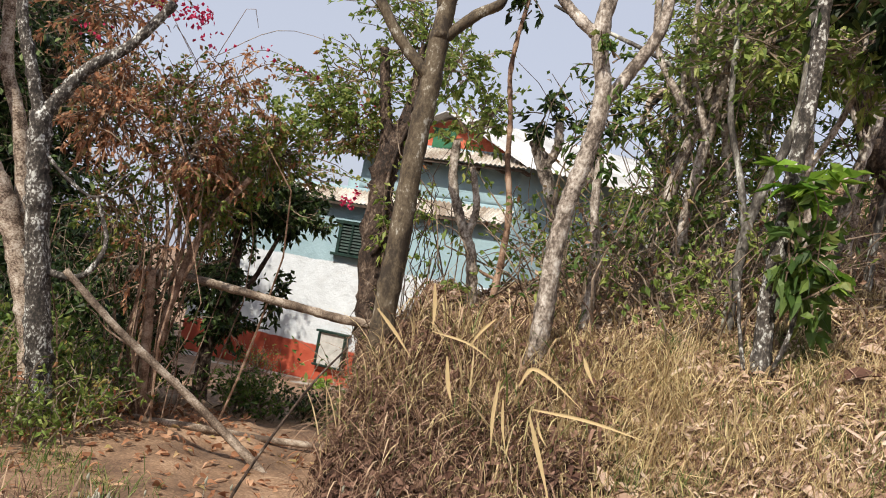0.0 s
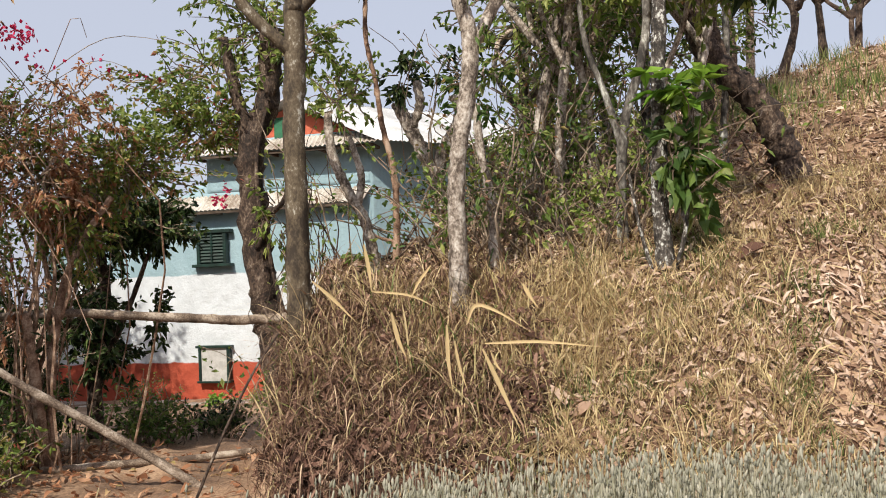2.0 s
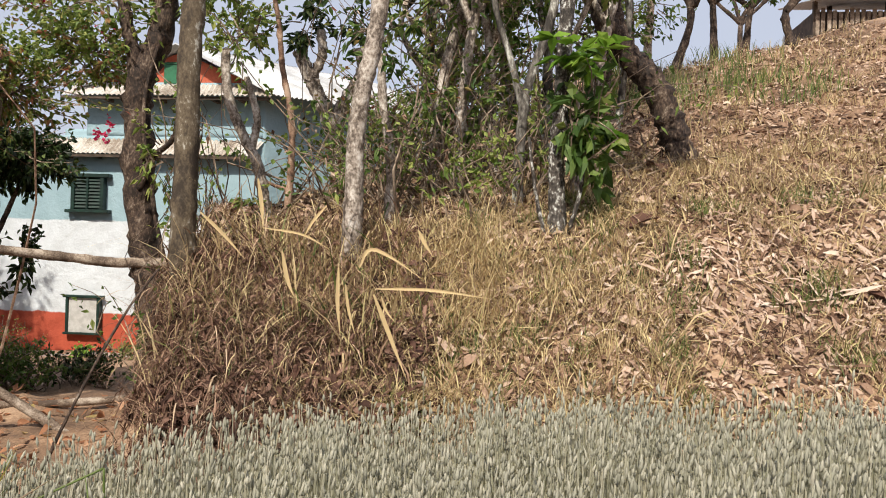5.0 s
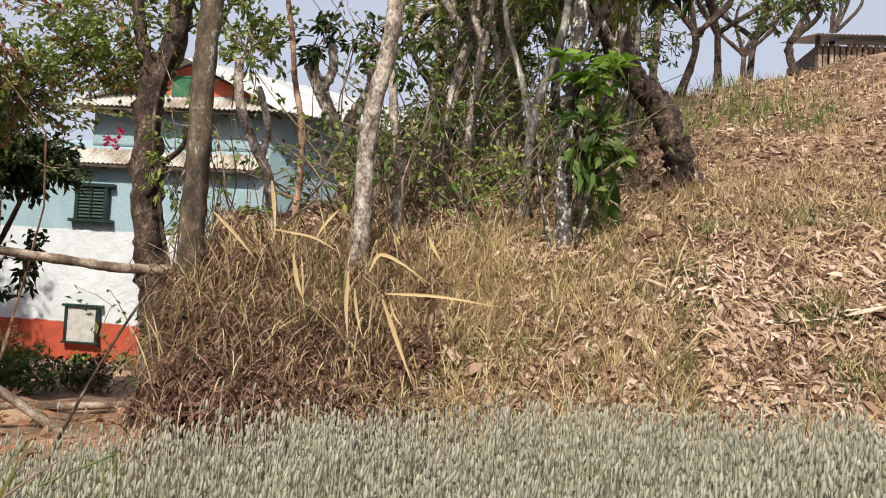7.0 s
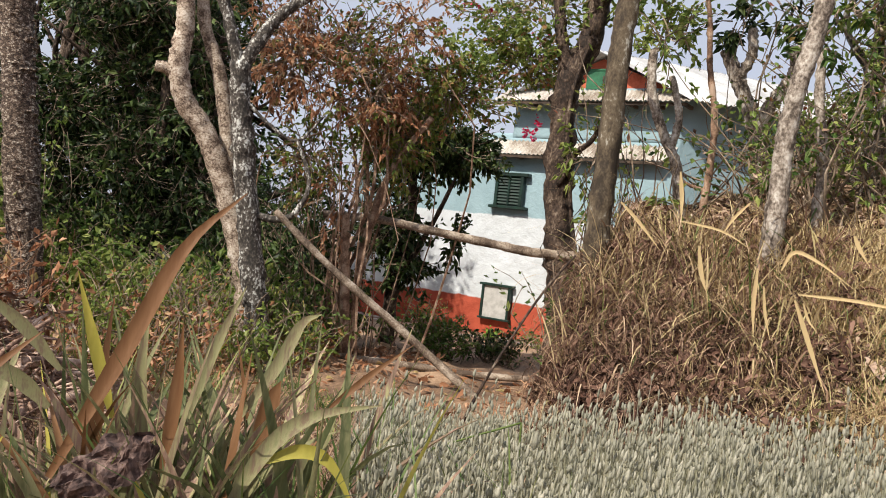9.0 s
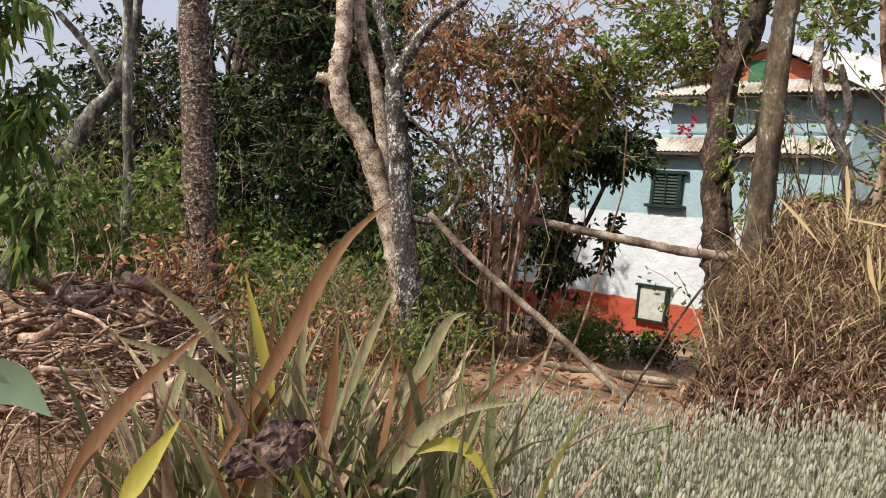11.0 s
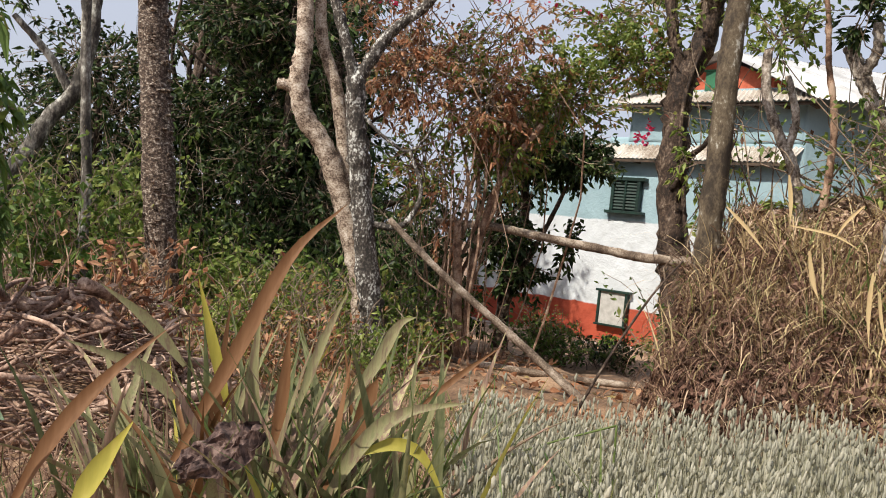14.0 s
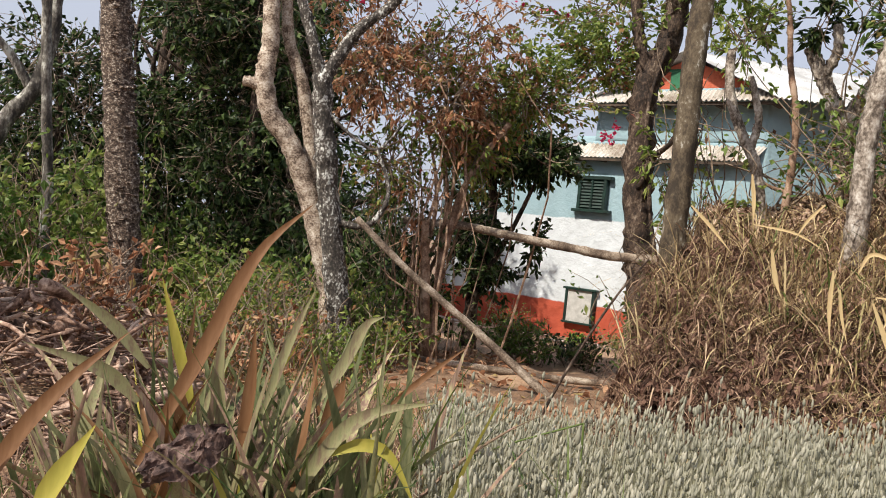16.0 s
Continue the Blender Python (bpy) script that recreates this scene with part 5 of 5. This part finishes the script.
grass("path_weeds", "dry weeds along the path edge", np.column_stack([rng.uniform(3.0, 5.4, 60), rng.uniform(1.4, 2.6, 60), np.zeros(60)]), 14, .1, .2, .006, 1.1, GREEN_GRASS, .9)
grass("undergrowth", "dry weeds between the clump and the firewood", np.column_stack([rng.uniform(4.2, 6.3, 170), rng.uniform(-1.4, 1.6, 170), np.zeros(170)]), 18, .12, .3, .007, 1.2, GREY_GRASS, 1.0)
grass("green_weeds", "thin green weeds around the clump", np.column_stack([rng.uniform(5.0, 6.9, 60), rng.uniform(-1.2, .9, 60), np.zeros(60)]), 14, .12, .42, .007, .9, GREEN_GRASS, .6)
grass("undergrowth", "dry undergrowth beneath the trees", np.column_stack([rng.uniform(-1.5, 3.0, 160), rng.uniform(1.2, 4.2, 160), np.zeros(160)]), 16, .15, .35, .008, 1.0, MIXED_LEAF, .8)


def curled(pos, d, length, width, up):
    """Dry leaves, arched along their length and rolled up across it."""
    n = len(pos)
    d, s, h = frames_of(d, up)
    h = np.where(h[:, 2:] < 0, -h, h)
    roll, arch, skew = rng.normal(.25, .45, n), rng.normal(.05, .16, n), rng.normal(0, .25, n)
    rows = []
    for q, w in ((0, .22), (.28, .95), (.62, .9), (1.0, .12)):
        c = pos + d * (length * q)[:, None] + h * (length * arch * np.sin(q * np.pi))[:, None] + s * (width * skew * q * q)[:, None]
        for e in (-1, 0, 1):
            k = .5 * width * w * rng.uniform(.75, 1.2, n)
            rows.append(c + s * (e * k)[:, None] + h * (abs(e) * k * roll)[:, None])
    v = np.stack(rows, 1).reshape(-1, 3)
    o = np.arange(n)[:, None] * 12
    return v, np.concatenate([o + [[r * 3 + c, r * 3 + c + 1, r * 3 + c + 4, r * 3 + c + 3]] for r in range(3) for c in range(2)])


def litter(name, label, pts, L, W, mat):
    n = len(pts)
    d = around(n, 1)
    e = .05
    gx = (land(pts[:, 0] + e, pts[:, 1]) - land(pts[:, 0] - e, pts[:, 1])) / (2 * e)
    gy = (land(pts[:, 0], pts[:, 1] + e) - land(pts[:, 0], pts[:, 1] - e)) / (2 * e)
    d[:, 2] = d[:, 0] * gx + d[:, 1] * gy + rng.normal(0, .3, n)
    up = np.column_stack([-gx, -gy, np.ones(n)]) + rng.normal(0, .3, (n, 3))
    ob = put(name, mesh_from(name, *curled(pts + [0, 0, .02], d, L * rng.lognormal(0, .38, n), W * rng.lognormal(0, .35, n), up), mat, True))
    tagged(ob, label, "leaf litter", kind="stuff")


litter("leaf_litter", "curled dry tan leaves strewn over the bank", on_bank(34000, 5.6, 13.5, 1.5, 5.0), .055, .024, LITTER)
litter("straw_litter", "thin broken straw scattered over the bank", on_bank(9000, 6.2, 13.5, 1.5, 6.0), .16, .007, DRY_GRASS)
litter("leaf_litter", "brown dead leaves caught in the tall grass", on_bank(2000, 5.7, 7.8, 1.7, 3.3) + [0, 0, .1], .07, .025, BROWN_SHADE_LITTER)
# shade at the bank's end, put in as dark-coloured litter
litter("leaf_litter", "dark brown leaves that paint in the shade on the bank's steep end", on_bank(7000, 5.3, 7.9, 1.5, 2.6), .06, .03, BROWN_SHADE_LITTER)
litter("leaf_litter", "long dry husks strewn over the slope", on_bank(4200, 6.8, 13.5, 1.5, 8.0), .085, .018, LITTER)
husk = np.column_stack([9.9 + rng.normal(0, .8, 420), 2.9 + rng.normal(0, .28, 420)])
litter("leaf_litter", "pale pinkish husks heaped on the bank", np.column_stack([husk, land(husk[:, 0], husk[:, 1]) + .03]), .10, .016, HUSK)
litter("leaf_litter", "dry leaves on the upper slope", on_bank(15000, 8.2, 15.0, 4.5, 12.0), .08, .03, LITTER)
q = np.column_stack([rng.uniform(-1.5, 5.3, 5200), rng.uniform(.8, 5.6, 5200)])
q = q[(rng.uniform(0, 1, len(q)) < .25) | (q[:, 0] < 3.4)]
litter("leaf_litter", "dry reddish leaves on the path and under trees", np.column_stack([q, land(q[:, 0], q[:, 1])]), .09, .04, RUST_LEAF)

# large curled leaves that stand out on the bank
for x, y, L, W, turn, mt in [(9.04, 3.31, .26, .16, .4, BROWN_SHADE_LITTER), (9.5, 4.79, .3, .2, 1.9, BROWN_SHADE_LITTER), (8.92, 2.57, .17, .09, -.5, HUSK), (9.15, 2.6, .15, .1, .9, LITTER), (8.75, 3.02, .2, .05, .3, HUSK), (10.6, 2.75, .22, .12, 2.4, BROWN_SHADE_LITTER),
                             (7.95, 2.4, .16, .08, 2.0, HUSK), (8.0, 2.33, .14, .07, .2, LITTER), (10.9, 5.6, .24, .14, 1.2, BROWN_SHADE_LITTER), (9.3, 3.9, .16, .09, 2.7, HUSK), (8.55, 2.35, .15, .06, 1.1, LITTER), (9.9, 3.4, .18, .1, -.9, LITTER)]:
    g, e = float(land(x, y)), .1
    d = np.array([[math.cos(turn), math.sin(turn), 0.0]])
    d[0, 2] = (float(land(x + d[0, 0] * e, y + d[0, 1] * e)) - g) / e
    ob = put("fallen_leaf", mesh_from("fallen_leaf", *curled(np.array([[x, y, g + .05]]), d, np.array([L]), np.array([W]), np.array([0, -.4, 1.0])), mt, True))
    tagged(ob, "large curled dry leaf lying on the bank", "dry leaf", "fallen leaves on the bank")

# the steep end of the bank, its deep shade painted by a dark leaf layer
fy = rng.uniform(1.7, 4.6, 5200)
fx = 5.85 - .38 * (fy - 2.5) + rng.uniform(-.08, .5, 5200)
litter("leaf_litter", "dark brown leaves standing in for deep shade on the bank's steep end", np.column_stack([fx, fy, land(fx, fy)]), .07, .03, BROWN_SHADE_LITTER)
grass("withered_stalks", "dry stalks hanging over the bank's steep end", np.column_stack([fx[:70] + .15, fy[:70], np.zeros(70)]), 24, .1, .36, .006, 2.1, GREY_GRASS, 1.3, 6)

# broken strap leaves on the bank
def ribbon(pts, w, face=(0.25, -1.0, 0.2)):
    """A flat, slightly folded strip along pts."""
    c = spline(pts, 12)
    t = np.gradient(c, axis=0)
    sd = np.cross(t, face)
    sd /= np.linalg.norm(sd, axis=1)[:, None]
    u = np.linspace(0, 1, 12)
    wd = (w * .36 * np.minimum(1, np.minimum((u + .18) / .45, (1.02 - u) / .5)))[:, None]
    mid = c - np.asarray(face) * wd * .55
    v = np.stack([c - sd * wd, mid, c + sd * wd], 1).reshape(-1, 3)
    return v, [(i * 3 + j, i * 3 + j + 1, i * 3 + j + 4, i * 3 + j + 3) for i in range(11) for j in range(2)]


for pts, w in (
    ([(7.37, 1.94, 1.98), (7.37, 1.94, 1.79), (7.39, 1.94, 1.61)], 0.03),
    ([(7.41, 1.94, 1.89), (7.43, 1.95, 1.75), (7.47, 1.96, 1.61)], 0.022),
    ([(7.48, 1.96, 1.98), (7.53, 1.97, 2.08), (7.65, 1.99, 2.04), (7.83, 2.01, 1.92)], 0.028),
    ([(7.56, 1.97, 1.84), (7.65, 1.99, 1.62), (7.75, 2.0, 1.38)], 0.034),
    ([(7.57, 1.98, 1.87), (7.87, 2.02, 1.87), (8.22, 2.04, 1.83)], 0.024),
    ([(7.08, 1.86, 2.06), (7.11, 1.87, 1.91), (7.15, 1.88, 1.81)], 0.032),
    ([(7.79, 2.01, 2.19), (7.82, 2.01, 2.13), (7.87, 2.02, 2.05)], 0.03),
    ([(6.68, 1.72, 2.25), (6.79, 1.76, 2.14), (6.9, 1.8, 2.01)], 0.026),
    ([(6.95, 1.82, 2.44), (6.97, 1.83, 2.3), (6.98, 1.83, 2.18)], 0.03),
    ([(7.3, 1.92, 2.31), (7.23, 1.9, 2.22), (7.18, 1.89, 2.12)], 0.022),
    ([(7.6, 1.98, 1.83), (7.63, 1.99, 1.75), (7.68, 1.99, 1.69)], 0.018),
    ([(6.98, 1.83, 2.18), (7.18, 1.89, 2.15), (7.33, 1.93, 2.07)], 0.018),
):
    ob = put("broken_strap_leaf", mesh_from("broken_strap_leaf", *ribbon(pts, w), YELLOW_STRAP, True))
    tagged(ob, "broken yellowed strap leaf caught in the grass", "dry leaf", "broken strap leaves on the bank")

# strap leaves that stand out of the clump
clump = bpy.data.objects["strap_leaf_clump"]
for pts, w, mt in (
    ([(6.53, -1.36, 1.29), (6.61, -1.24, 1.61), (6.68, -1.15, 1.87), (6.77, -1.05, 2.02)], 0.075, STRAP_RUST),
    ([(6.53, -1.77, 1.25), (6.56, -1.7, 1.41), (6.61, -1.61, 1.55), (6.67, -1.5, 1.67)], 0.07, STRAP_RUST),
    ([(6.68, -1.7, 1.27), (6.7, -1.66, 1.36), (6.73, -1.6, 1.47)], 0.085, STRAP_YELLOW),
    ([(6.73, -0.95, 1.43), (6.79, -0.89, 1.58), (6.82, -0.85, 1.69), (6.86, -0.82, 1.72)], 0.06, STRAP),
    ([(6.92, -1.04, 1.37), (6.98, -0.98, 1.4), (7.04, -0.93, 1.37), (7.1, -0.88, 1.24)], 0.06, STRAP_YELLOW),
    ([(6.85, -1.11, 1.21), (6.92, -1.04, 1.4), (7.0, -0.97, 1.49), (7.12, -0.86, 1.53)], 0.07, STRAP),
    ([(6.52, -1.19, 1.41), (6.49, -1.24, 1.59), (6.46, -1.29, 1.78)], 0.055, STRAP_YELLOW),
    ([(6.95, -0.87, 1.48), (7.03, -0.81, 1.58), (7.12, -0.74, 1.68)], 0.03, STRAP_RUST),
    ([(6.5, -2.0, 1.55), (6.54, -1.9, 1.53), (6.57, -1.82, 1.46)], 0.16, PALE_LEAF),
    ([(6.53, -1.09, 1.33), (6.52, -1.12, 1.49), (6.52, -1.11, 1.69)], 0.07, STRAP),
    ([(6.35, -1.26, 1.41), (6.3, -1.35, 1.5), (6.2, -1.53, 1.57)], 0.07, STRAP),
    ([(6.28, -1.19, 1.49), (6.22, -1.29, 1.62), (6.15, -1.41, 1.72)], 0.06, STRAP),
    ([(6.56, -0.98, 1.39), (6.6, -0.94, 1.6), (6.64, -0.89, 1.77)], 0.05, STRAP),
    ([(6.68, -1.15, 1.31), (6.69, -1.14, 1.5), (6.69, -1.14, 1.68)], 0.06, STRAP_RUST),
    ([(6.83, -0.99, 1.34), (6.85, -0.97, 1.49), (6.86, -0.95, 1.55)], 0.08, STRAP_RUST),
):
    put("single_leaf", mesh_from("single_leaf", *ribbon(pts, w * .8, (0.64, -0.77, 0.3)), mt, True), clump)
